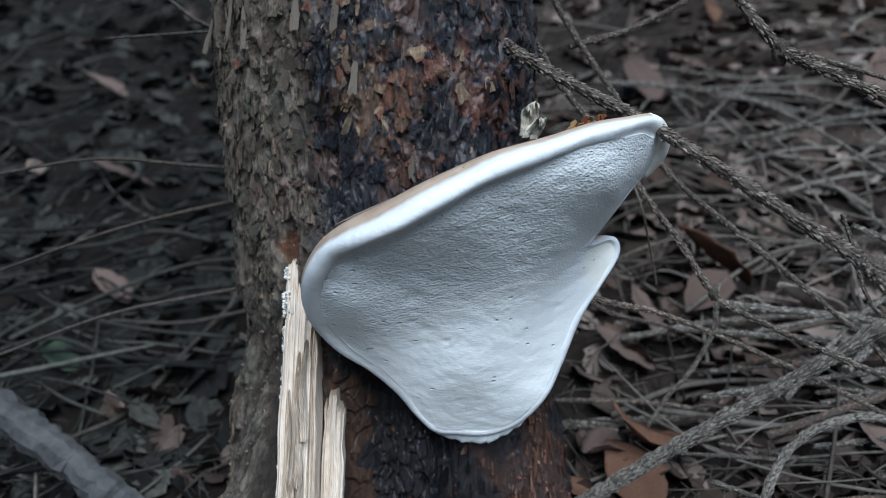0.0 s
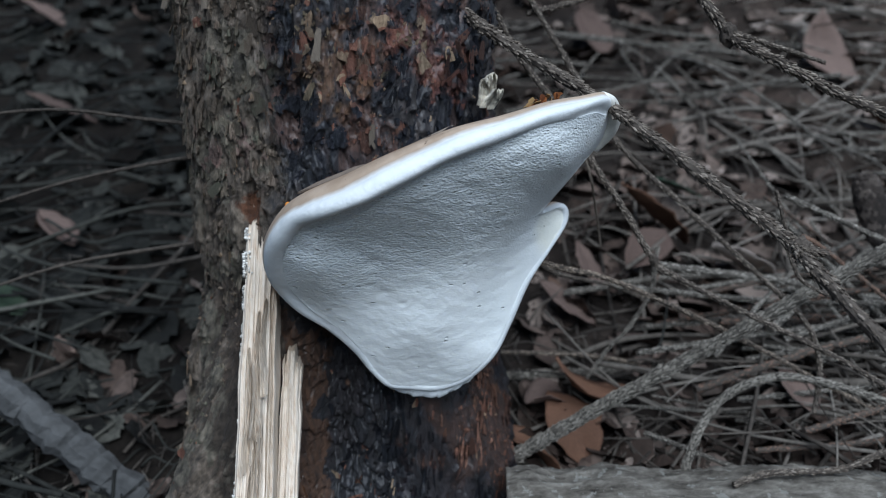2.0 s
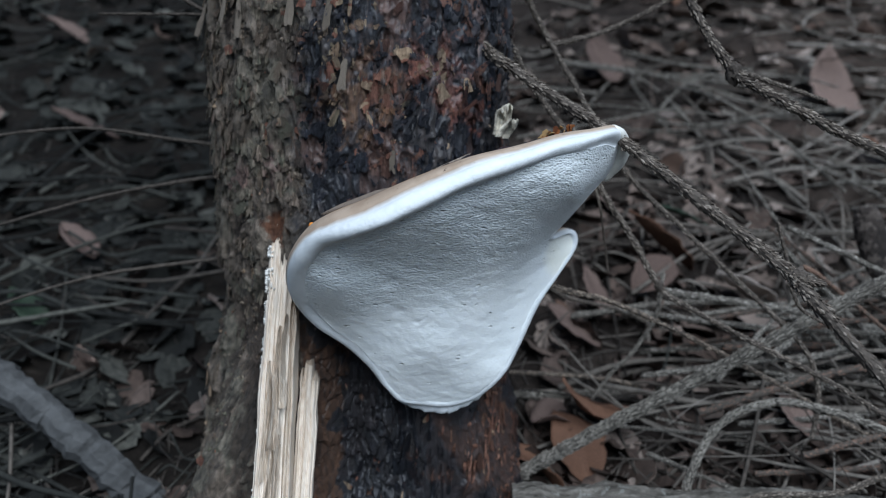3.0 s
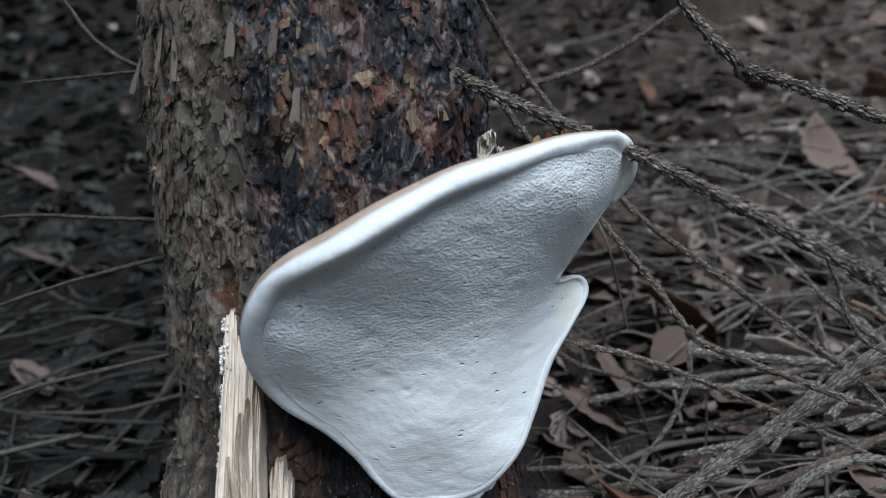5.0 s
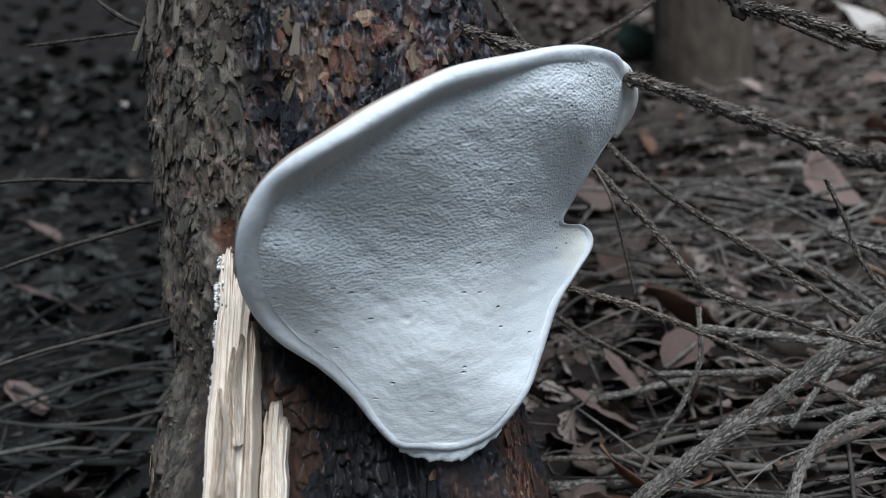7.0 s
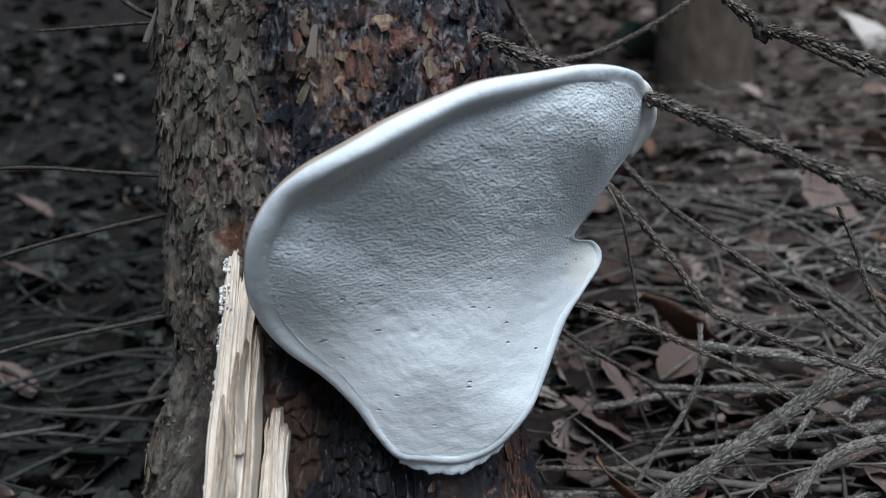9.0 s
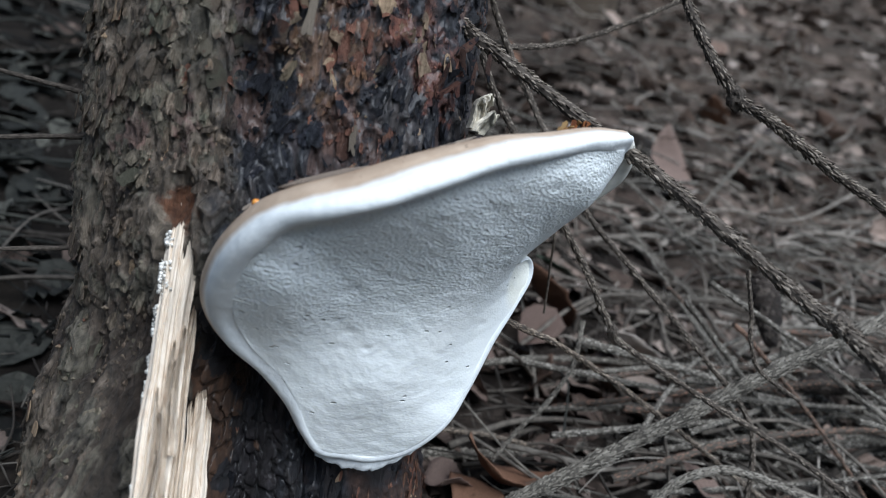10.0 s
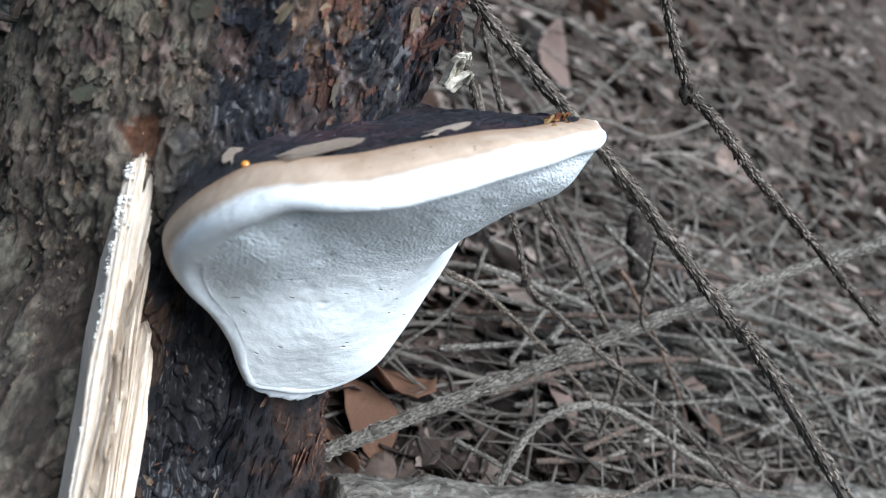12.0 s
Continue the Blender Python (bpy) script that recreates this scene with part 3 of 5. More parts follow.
def flake_mesh(seed, closed=True, torn=0.0):
    """A curled plate of bark hanging from its top, about one unit wide and high, its outer side towards -y; torn: how ragged its edge is."""
    r = np.random.default_rng(100 + seed)
    rows = 5
    z = -np.linspace(0, 1, rows) + 0.05 * r.normal(size=rows)
    lean = 0.16 * r.normal()
    wide = np.cumsum(r.normal(size=rows)) * 0.05 + 0.46
    wide = np.clip(wide, 0.30, 0.65) * np.array((0.72, 0.95, 1.05, 1.05, 0.98))
    left = np.stack([-wide * (0.86 + (0.24 + 0.5 * torn) * r.random(rows) - 0.3 * torn) + lean * z, z], -1)
    right = np.stack([wide * (0.86 + (0.24 + 0.5 * torn) * r.random(rows) - 0.3 * torn) + lean * z, z], -1)
    slant = 0.16 * r.normal()
    teeth = [(lean * -1 + wide[-1] * q, -1.0 + slant * q - r.uniform(-0.02 - 0.38 * torn, 0.10 + 0.12 * torn)) for q in (-0.6, 0.05, 0.6)]
    ring = np.vstack([left, teeth, right[::-1], [(0.0, 0.04 + 0.1 * r.random())]])
    curl, cup, arch = 0.02 + 0.25 * r.random() ** 3, 0.2 * r.normal(), 0.10 * r.normal()

    def sheet(q, off):
        x, h = q[:, 0], q[:, 1]
        return np.stack([x, -curl * np.clip(-0.35 - h, 0, 1) ** 2 + cup * x * x + arch * x + off, h], -1)

    k = len(ring)
    spine = np.array([(lean * h + 0.05 * r.normal(), h) for h in (-0.3, -0.7)])
    v = np.vstack([sheet(ring, -0.035), sheet(ring * np.array((0.94, 0.97)), 0.06), sheet(spine, -0.055)])
    if closed:
        v = np.vstack([v, sheet(spine[:1], 0.05)])
    f = []
    for i in range(k):
        j = (i + 1) % k
        h = (ring[i, 1] + ring[j, 1]) / 2
        f += [[i, j, 2 * k + (0 if h > -0.5 else 1)], [j, i, k + i, k + j]]
        if closed:
            f.append([k + j, k + i, 2 * k + 2])
    for i in range(k):
        j, p = (i + 1) % k, (i - 1) % k
        a = (ring[i, 1] + ring[j, 1]) / 2 > -0.5
        b = (ring[i, 1] + ring[p, 1]) / 2 > -0.5
        if a != b:
            f.append([i, 2 * k, 2 * k + 1] if a else [i, 2 * k + 1, 2 * k])
    return v, f


def flake_pose(theta, z, wide, high, lift, spin, out):
    stand = float(stem_relief(np.array([theta]), np.array([z]))[0][0])
    p = stem_point(np.array(theta), np.array(z), out + stand)
    return Matrix.LocRotScale(p, Euler((0, 0, theta)), None) @ Matrix.LocRotScale((0, 0, 0), Euler((lift, spin, 0)), (wide, wide * 0.55 + high * 0.15, high))


def on_bracket(theta, z):
    x = 0.086 * np.sin(theta) - 0.035
    return (-0.075 < x < 0.07 and 0.075 < z < 0.235 and z > 0.17 - 0.9 * (x + 0.07)) or (-0.72 < theta < -0.1 and z < 0.19) or (-0.75 < theta < -0.3 and z < 0.21)


def bark_pieces():
    r = np.random.default_rng(31)
    shapes = [flake_mesh(k) for k in range(14)]
    plain = [flake_mesh(k, False) for k in range(14)]
    meshes = [mesh_of("bark_flake", *q, False) for q in shapes]
    made = 0
    while made < 280:
        theta, z = r.uniform(-1.9, 1.4), r.uniform(0.0, 0.37)
        clump = noise.noise(Vector((theta * 3.5, z * 26, 4.0)))
        if on_bracket(theta, z) or clump < 0.25 * r.normal() or (theta < -0.5 and r.random() < 0.5):
            continue
        high = 0.0045 + 0.0060 * r.random() ** 2
        ob = put("bark_flake", meshes[int(r.integers(14))], FLAKE, STEM)
        ob.matrix_local = flake_pose(theta, z, high * (0.3 + 0.45 * r.random()), high, -0.02 - 0.30 * r.random() ** 3, 0.38 * r.normal(), 0.0006)
        made += 1
    for theta, z, high, wide in ((-1.30, 0.293, 0.017, 0.0035), (-1.18, 0.300, 0.022, 0.0040), (-0.95, 0.305, 0.020, 0.0045), (-0.74, 0.297, 0.019, 0.0032), (-0.35, 0.300, 0.014, 0.0035),
                                 (-0.12, 0.298, 0.013, 0.003), (-0.04, 0.270, 0.014, 0.0035), (0.24, 0.225, 0.010, 0.0032)):
        ob = put("bark_flake", meshes[int(r.integers(14))].copy(), None, STEM)
        ob.data.materials.clear()
        ob.data.materials.append(PALE_BARK)
        ob.matrix_local = flake_pose(theta, z, wide, high, -0.10 - 0.15 * r.random(), 0.12 * r.normal(), 0.0012)
    pieces = []
    for k in range(6500):
        theta, z = r.uniform(-2.0, 1.6), r.uniform(-0.03, 0.40)
        if -0.66 < theta < -0.30 and z < 0.192:
            continue
        fibrous = theta > 0.25 and z < 0.15
        deep = float(stem_relief(np.array([theta]), np.array([z]))[1][0])
        if not fibrous and r.random() > (0.25 + 1.6 * deep) * (0.68 if theta < -0.5 else 1.0):
            continue
        v, f = plain[int(r.integers(14))]
        high = (0.0018 + 0.0080 * r.random() ** 2.6) * (2.2 if fibrous else 1.0)
        thin = 0.14 + 0.16 * r.random() if fibrous else 0.30 + 0.65 * r.random() ** 1.5
        m = np.array(flake_pose(theta, z, high * thin, high, -0.02 - 0.18 * r.random() ** 2, (0.12 if fibrous else 0.55) * r.normal(), 0.0003))
        pieces.append((v @ m[:3, :3].T + m[:3, 3], f))
    # grains and crumbs of bark and resin stuck between the plates
    knob = np.array([(1, 0, 0), (-1, 0, 0), (0, 1, 0), (0, -1, 0), (0, 0, 1), (0, 0, -1)], float)
    sides = [[0, 2, 4], [2, 1, 4], [1, 3, 4], [3, 0, 4], [2, 0, 5], [1, 2, 5], [3, 1, 5], [0, 3, 5]]
    for k in range(9000):
        theta, z = r.uniform(-2.0, 1.6), r.uniform(-0.03, 0.40)
        if (-0.66 < theta < -0.30 and z < 0.185) or noise.noise(Vector((theta * 9, z * 80, 1.0))) < 0.15 * r.normal() - 0.1:
            continue
        rad = 0.0004 + 0.0011 * r.random() ** 3
        stand = float(stem_relief(np.array([theta]), np.array([z]))[0][0])
        at = stem_point(np.array(theta), np.array(z), stand + 0.3 * rad)
        pieces.append((at + knob * rad * (0.6 + 0.8 * r.random((6, 1))) * np.array((1, 0.8, 1.3)), sides))
    v, f = joined(pieces)
    put("bark_debris", mesh_of("bark_debris", v, f, False), CHIPS, STEM, kind="stuff")


bark_pieces()

# ---- bracket fungus ----
# the outline of the pore side, from the tip over the front and the left edge to the foot and up the right edge
OUTLINE = [(.099, .372, .241), (.090, .354, .245), (.075, .336, .244), (.060, .327, .242), (.042, .318, .237), (.020, .309, .231),
           (.004, .306, .224), (-.012, .305, .216), (-.026, .306, .208), (-.042, .312, .200), (-.054, .322, .192), (-.062, .330, .181),
           (-.066, .339, .170), (-.067, .350, .157), (-.0635, .361, .1445), (-.0545, .367, .1325), (-.0400, .3715, .1215), (-.0272, .3755, .1085),
           (-.0182, .3795, .0955), (-.0088, .3840, .0848), (.003, .3862, .0824), (.019, .388, .0812), (.035, .387, .0880), (.049, .384, .104)]
OUTLINE += [(.057, .388, .120), (.067, .396, .142), (.0785, .408, .156), (.0895, .421, .168), (.0912, .4255, .1755)]
OUTLINE += [(.0855, .4205, .1800), (.0725, .402, .1806), (.0765, .3945, .1900), (.087, .387, .208), (.096, .383, .222)]
INNER = [(.006, .347, .176), (-.012, .360, .146), (-.026, .338, .177), (-.040, .338, .165), (.010, .324, .201), (.075, .352, .214),
         (.046, .384, .118), (.052, .360, .187), (.030, .333, .205), (.008, .3665, .125), (.014, .379, .100)]


def plate_fit(points):
    """A smooth sheet y(x, z) through points (thin plate)."""
    p = np.array(points, float)
    xz, y = p[:, [0, 2]], p[:, 1]

    def kernel(d):
        return np.where(d > 0, d * d * np.log(d + 1e-12), 0.0)

    n = len(p)
    k = kernel(np.linalg.norm(xz[:, None] - xz[None], axis=2)) + 2e-5 * np.eye(n)
    a = np.zeros((n + 3, n + 3))
    a[:n, :n], a[:n, n], a[:n, n + 1:], a[n, :n], a[n + 1:, :n] = k, 1, xz, 1, xz.T
    w = np.linalg.solve(a, np.concatenate([y, np.zeros(3)]))
    return lambda q: kernel(np.linalg.norm(q[:, None] - xz[None], axis=2)) @ w[:n] + w[n] + q @ w[n + 1:]


def strip(rows):
    """A closed band of rings, all of one length: vertices and faces."""
    n = len(rows[0])
    i = np.arange(len(rows) - 1)[:, None] * n
    j = np.arange(n)[None, :]
    k = (j + 1) % n
    return np.vstack(rows), np.stack([i + j, i + n + j, i + n + k, i + k], -1).reshape(-1, 4).tolist()


CRUST_POINTS = []


def bracket():
    thing = put("bracket_fungus", None, None, None, "white-pored bracket fungus with ochre rim and black crust", "fungus")
    n = 360
    loop = spline(OUTLINE + OUTLINE[:1], n + 1)[:n]
    centre = np.array((0.012, 0.160))
    sheet = plate_fit(OUTLINE + INNER)
    rim = loop[:, [0, 2]]
    inward = centre - rim
    inward /= np.linalg.norm(inward, axis=1)[:, None]
    # how far up the edge belongs to the free cap: 1 on the cap's side, 0 at the foot and the right edge
    u = np.arange(n) / n * len(OUTLINE)
    cap = np.clip((17.5 - u) / 3.0, 0, 1) * np.clip((u + 1.0) / 0.8, 0, 1)
    cap = np.maximum(cap, np.clip((u - 33.2) / 0.8, 0, 1))
    cap = np.convolve(np.r_[cap[-6:], cap, cap[:6]], np.ones(13) / 13, "same")[6:-6]
    wave = 0.0006 * np.array([noise.noise(Vector((a * 60, b * 60, 2.0))) for a, b in rim])
    width = 0.0040 + 0.0052 * cap + wave
    edge = rim + inward * width[:, None]

    def at(q, back):
        return np.stack([q[:, 0], back, q[:, 1]], -1)

    edge_y = sheet(edge) + 0.0022 * cap ** 2 + 0.0004
    dents = np.random.default_rng(9)
    pocks = [(dents.uniform(-0.055, 0.085), dents.uniform(0.135, 0.235), dents.uniform(0.0011, 0.0022), dents.uniform(0.0002, 0.0007)) for q in range(60)]
    rows = []
    for s in np.linspace(0.02, 1, 120):
        q = centre + (edge - centre) * s
        y = sheet(q) + 0.0004 + 0.0022 * cap ** 2 * np.exp(-((1 - s) / 0.12) ** 2)
        y = y + np.array([0.0009 * noise.noise(Vector((a * 38, b * 38, 5.0))) + 0.0004 * noise.noise(Vector((a * 120, b * 170, 3.0))) + 0.0002 * noise.noise(Vector((a * 350, b * 420, 3.0))) for a, b in q])
        for mask_at, size, deep in (((-0.050, 0.176), 0.004, 0.0012), ((0.080, 0.214), 0.004, 0.0015), ((-0.018, 0.165), 0.003, 0.001)):
            y = y + deep * np.exp(-((q - np.array(mask_at)) ** 2).sum(1) / size ** 2)
        for px, pz, size, deep in pocks:
            y = y + deep * np.exp(-((q[:, 0] - px) / (1.7 * size)) ** 2 - ((q[:, 1] - pz) / size) ** 2)
        rows.append(at(q, y if s < 1 else edge_y))
    rows[-1] = at(edge, edge_y)
    v, f = strip(rows)
    f.append(list(range(n)))
    put("pore_surface", mesh_of("pore_surface", v, f), PORE, thing, "white pore layer with small pits")

    # the rounded lip, then the cap towards the stem
    ly = 0.8 * loop[:, 1] + 0.2 * sheet(rim)
    lip = []
    for q in np.linspace(0, 1, 14):
        if q < 0.45:
            a = q / 0.45 * np.pi / 2
            out, roll = 0.42 * (1 - np.cos(a)), edge_y + (ly - edge_y) * np.sin(a)
        else:
            a = (q - 0.45) / 0.55 * np.pi / 2
            out, roll = 0.42 + 0.58 * np.sin(a), ly + 0.0066 * (1 - np.cos(a))
        plain = edge_y + (ly + 0.0052 - edge_y) * q ** 2.4
        lip.append(at(edge - inward * (width * (cap * out + (1 - cap) * (1 - (1 - q) ** 1.6)))[:, None], cap * roll + (1 - cap) * plain))
    turn_y = lip[-1][:, 1]
    for q in np.linspace(0, 1, 7)[1:]:
        lip.append(at(edge - inward * (width + q * (0.0016 * cap - 0.0018 * (1 - cap)))[:, None], turn_y + q * (0.0050 * cap + 0.0050 * (1 - cap))))
    fold = 13
    lip[0] = rows[-1]
    v, f = strip(lip[:fold + 1])
    put("margin", mesh_of("margin", v, f), MARGIN, thing, "thick pure white growing margin")

    last, prev = lip[-1], lip[-2]
    soft = cap[:, None]
    goal = at(soft * np.stack([0.82 * rim[:, 0], np.clip(rim[:, 1] * 0.75 + 0.036, 0.15, 0.221)], -1) + (1 - soft) * (centre + 0.72 * (rim - centre)), np.full(n, 0.440))
    first = last - prev
    first /= np.linalg.norm(first, axis=1)[:, None] + 1e-9

    def cap_row(s):
        a, d = last, goal
        b = a + first * 0.008 * soft + first * 0.004 * (1 - soft)
        c = d * 0.55 + a * 0.45 + np.array((0, 0, -0.0015)) * soft
        return (1 - s) ** 3 * a + 3 * (1 - s) ** 2 * s * b + 3 * (1 - s) * s * s * c + s ** 3 * d

    split = 0.27
    hump = cap * (0.0006 + 0.0024 * np.clip((0.035 - rim[:, 0]) / 0.06, 0, 1) * np.clip((rim[:, 0] + 0.066) / 0.022, 0, 1))

    def swell(s):
        """The band rises to a low crest, behind which the crust lies a little deeper."""
        up = np.sin(np.pi / 2 * min(1.0, s / split)) if s <= split else max(0.25, 1 - (s - split) / 0.10)
        return np.array((0, 0, 1.0)) * (hump * up)[:, None]

    band_rows = [cap_row(s) + swell(s) for s in np.linspace(0, split, 12)]
    v, f = strip(lip[fold:-1] + band_rows)
    me = mesh_of("cap_band", v, f)
    rise = np.repeat(np.linspace(0, 1, len(v) // n), n)
    me.attributes.new("rise", "FLOAT", "POINT").data.foreach_set("value", rise.astype(np.float32))
    put("cap_band", me, BAND, thing, "smooth ochre band behind the white margin")
    crust_rows = []
    for s in np.linspace(split, 1, 40):
        row = cap_row(s) + swell(s)
        grow = min(1.0, (s - split) / 0.06)
        bumps = np.array([noise.noise(Vector(p * 75)) + 0.7 * noise.noise(Vector(p * 190)) + 0.5 * noise.noise(Vector(p * 420)) for p in row])
        row = row + np.array((0, 0, 1.0)) * (soft[:, 0] * grow * (0.0008 + 0.0020 * bumps))[:, None]
        crust_rows.append(row)
    v, f = strip(crust_rows)
    put("crust", mesh_of("crust", v, f), CRUST, thing, "black wrinkled resinous crust")
    # a small flap beyond the twig at the tip
    path = spline([(.090, .366, .245), (.0955, .372, .241), (.0985, .377, .234), (.0980, .381, .226), (.0935, .386, .216)], 26)
    rads = spline([(q, 0, 0) for q in (.002, .0036, .0042, .0036, .0015)], 26)[:, 0]
    put("tip_flap", mesh_of("tip_flap", *tube(path, rads, 20, 2, 0.01)), LOBE, thing)
    # the thin ragged skirt under the foot
    m, rows = 90, []
    along = np.linspace(-0.0078, 0.0375, m)
    top = np.interp(along, (-.0095, .003, .019, .035, .040), (.0850, .0824, .0812, .0880, .093)) + 0.002
    drop = 0.0030 + 0.0040 * np.sin(np.pi * np.linspace(0.10, 0.98, m)) ** 0.8
    ragged = np.array([0.0011 * noise.noise(Vector((q * 260, 0, 9))) + 0.0008 * noise.noise(Vector((q * 700, 4, 9))) for q in along])
    for k, (fall, back) in enumerate(((0, 0.0030), (0.35, 0.0030), (0.7, 0.0034), (0.94, 0.0040), (1.0, 0.0050), (0.9, 0.0062), (0.3, 0.0064))):
        rows.append(np.stack([along, 0.3865 + back + 0.0003 * np.sin(along * 900 + k), top - (drop + ragged) * fall], -1))
    v = np.vstack(rows)
    f = [[i * m + j, i * m + j + 1, (i + 1) * m + j + 1, (i + 1) * m + j] for i in range(len(rows) - 1) for j in range(m - 1)]
    put("foot_lip", mesh_of("foot_lip", v, [q[::-1] for q in f]), MARGIN, thing, "thin ragged white lip at the foot")
    CRUST_POINTS.append(np.vstack(crust_rows))
    return thing


bracket()


# ---- the split side of the stem ----
def sliver(name, path, deep, seed, ragged, parent, mat=SPLIT):
    """A fibrous wood splinter up a path of (x, y, z, width), broken off raggedly at the top."""
    r = np.random.default_rng(seed)
    nu, nv = 56, 120
    line = spline(path, nv)
    across = np.linspace(-0.5, 0.5, nu)
    ridges = np.convolve(np.cumsum(r.normal(size=nu + 2)) * 0.0005, np.ones(3) / 3, "valid")
    ridges = ridges - ridges.mean()
    cracks = [(r.uniform(-0.42, 0.42), r.uniform(0.0, 0.5), r.uniform(0.5, 1.0), r.uniform(-0.1, 0.1)) for q in range(3)]
    groups = np.sort(r.choice(np.arange(3, nu - 3), 6, replace=False))
    fall = r.random(7) ** 1.5
    ends = ragged * (fall[np.searchsorted(groups, np.arange(nu))] + 0.25 * r.random(nu) + 0.5 * np.abs(across * 2) ** 3)
    edge = np.stack([np.convolve(np.repeat(r.normal(size=12) * 0.07, 10), np.ones(7) / 7, "same")[:nv] for q in (0, 1)], -1) + 0.008 * r.normal(size=(nv, 2))
    rows = []
    for k, (mx, my, mz, wide) in enumerate(line):
        s = k / (nv - 1)
        wob = 0.0006 * np.sin(s * 6 + seed)
        z = mz - ends * s ** 9
        x = mx + wob + across * wide * (1 + np.where(across < 0, edge[k, 0], edge[k, 1]) * np.abs(across) * 2)
        y = my + 0.9 * (across + 0.15) ** 2 * wide + ridges + 0.0009 * (smooth_noise(across * 26 + seed, np.full(nu, s * 5.0), seed) - 0.5) + 0.0006 * (smooth_noise(across * 60, np.full(nu, s * 9.0), seed + 1) - 0.5)
        for at, low, high, slope in cracks:
            if low < s < high:
                d = across - at - slope * (s - low)
                ease = min(1.0, (s - low) / 0.2, (high - s) / 0.2 if high < 0.97 else 1.0)
                y = y + ease * (0.0022 * np.exp(-(d / 0.026) ** 2) + 0.0010 * np.clip(d / 0.02, 0, 1))
        front = np.stack([x, y, z], -1)
        rear = np.stack([mx + (x - mx) * 0.9, np.full(nu, my + deep), z - 0.0004], -1)
        rows.append(np.vstack([front, rear[::-1]]))
    v, f = strip(rows)
    f = [q[::-1] for q in f]
    m = 2 * nu
    for j in range(nu - 1):
        for base, flip in ((0, False), ((nv - 1) * m, True)):
            q = [base + j, base + j + 1, base + m - 2 - j, base + m - 1 - j]
            f.append(q[::-1] if not flip else q)
    return put(name, mesh_of(name, v, f, False), mat, parent)


SPLINTER = put("split_trunk_wood", None, None, None, "pale freshly split wood torn open along the trunk", "wood")
sliver("main_splinter", [(-.0735, .270, -.05, .0150), (-.0738, .310, .02, .0150), (-.0740, .346, .085, .0135), (-.0762, .374, .135, .0130), (-.0766, .384, .153, .0135), (-.0764, .3925, .1765, .0125)], 0.026, 3, 0.012, SPLINTER)
sliver("thin_splinter", [(-.0812, .392, .150, .0055), (-.0822, .400, .180, .0042), (-.0830, .404, .200, .0018)], 0.010, 5, 0.004, SPLINTER)
sliver("inner_splinter", [(-.0655, .272, -.05, .006), (-.0658, .314, .02, .0060), (-.0668, .352, .085, .0058), (-.0688, .378, .125, .0048), (-.0690, .385, .143, .004)], 0.022, 8, 0.012, SPLINTER)
sliver("short_splinter", [(-.0590, .290, -.05, .0100), (-.0590, .328, .02, .0100), (-.0590, .358, .070, .0098), (-.0588, .3825, .1085, .0100)], 0.016, 11, 0.008, SPLINTER)


rs = np.random.default_rng(6)
for k in range(13):
    z0, tall = rs.uniform(-0.05, 0.10), rs.uniform(0.03, 0.075)
    off = rs.uniform(-0.006, 0.014)
    rows = []
    for q in (0.0, 0.35, 0.7, 1.0):
        z = min(z0 + tall * q, 0.172)
        rows.append((float(np.interp(z, (-.05, .02, .085, .135, .179), (-.0735, -.0738, -.0740, -.0762, -.0764))) + 0.6 * off * (1 - 0.35 * np.clip((z + 0.05) / 0.15, 0, 1)), float(np.interp(z, (-.05, .02, .085, .135, .179), (.270, .310, .346, .374, .3925))) - 0.0012, z, 0.0032 * (1 - 0.6 * q)))
    sliver("loose_fibre", rows, 0.006, 40 + k, 0.006, SPLINTER)


def mould():
    pieces = []
    r = np.random.default_rng(21)
    for k in range(2600):
        z = 0.170 - 0.155 * r.random()
        if noise.noise(Vector((z * 120, 0, 7))) < -0.12:
            continue
        x = float(np.interp(z, (0.0, 0.02, 0.085, 0.135, 0.18), (-0.0812, -0.0812, -0.0806, -0.0826, -0.0832))) + 0.0018 * abs(r.normal()) - 0.0006
        y = float(np.interp(z, (0.0, 0.02, 0.085, 0.135, 0.18), (0.301, 0.312, 0.349, 0.377, 0.396))) - 0.0006 + 0.003 * r.random() ** 2
        rad = 0.0002 + 0.0010 * r.random() ** 4
        v = []
        for la in (-0.6, 0.5):
            for lo in range(5):
                a = lo * 2 * np.pi / 5 + la
                v.append((x + rad * np.cos(a) * np.cos(la), y + rad * np.sin(a) * np.cos(la), z + rad * np.sin(la) * 1.3))
        v += [(x, y, z + rad), (x, y, z - rad)]
        f = [[q, (q + 1) % 5, 5 + (q + 1) % 5, 5 + q] for q in range(5)]
        f += [[5 + q, 5 + (q + 1) % 5, 10] for q in range(5)] + [[(q + 1) % 5, q, 11] for q in range(5)]
        pieces.append((v, f))
    v, f = joined(pieces)
    tagged(put("mould_crust", mesh_of("mould_crust", v, f), MOULD, SPLINTER), kind="stuff")


mould()


# ---- twigs ----
# rods coloured darker than their pegs, standing in for shade between them
RIND = varied_material("dark_twig_rind", [(0.0, (0.055, 0.046, 0.038)), (1.0, (0.085, 0.072, 0.060))], 0.9, scale=500)
GREY_RIND = varied_material("grey_twig_rind", [(0.0, (0.055, 0.049, 0.041)), (1.0, (0.085, 0.077, 0.065))], 0.9, scale=500)


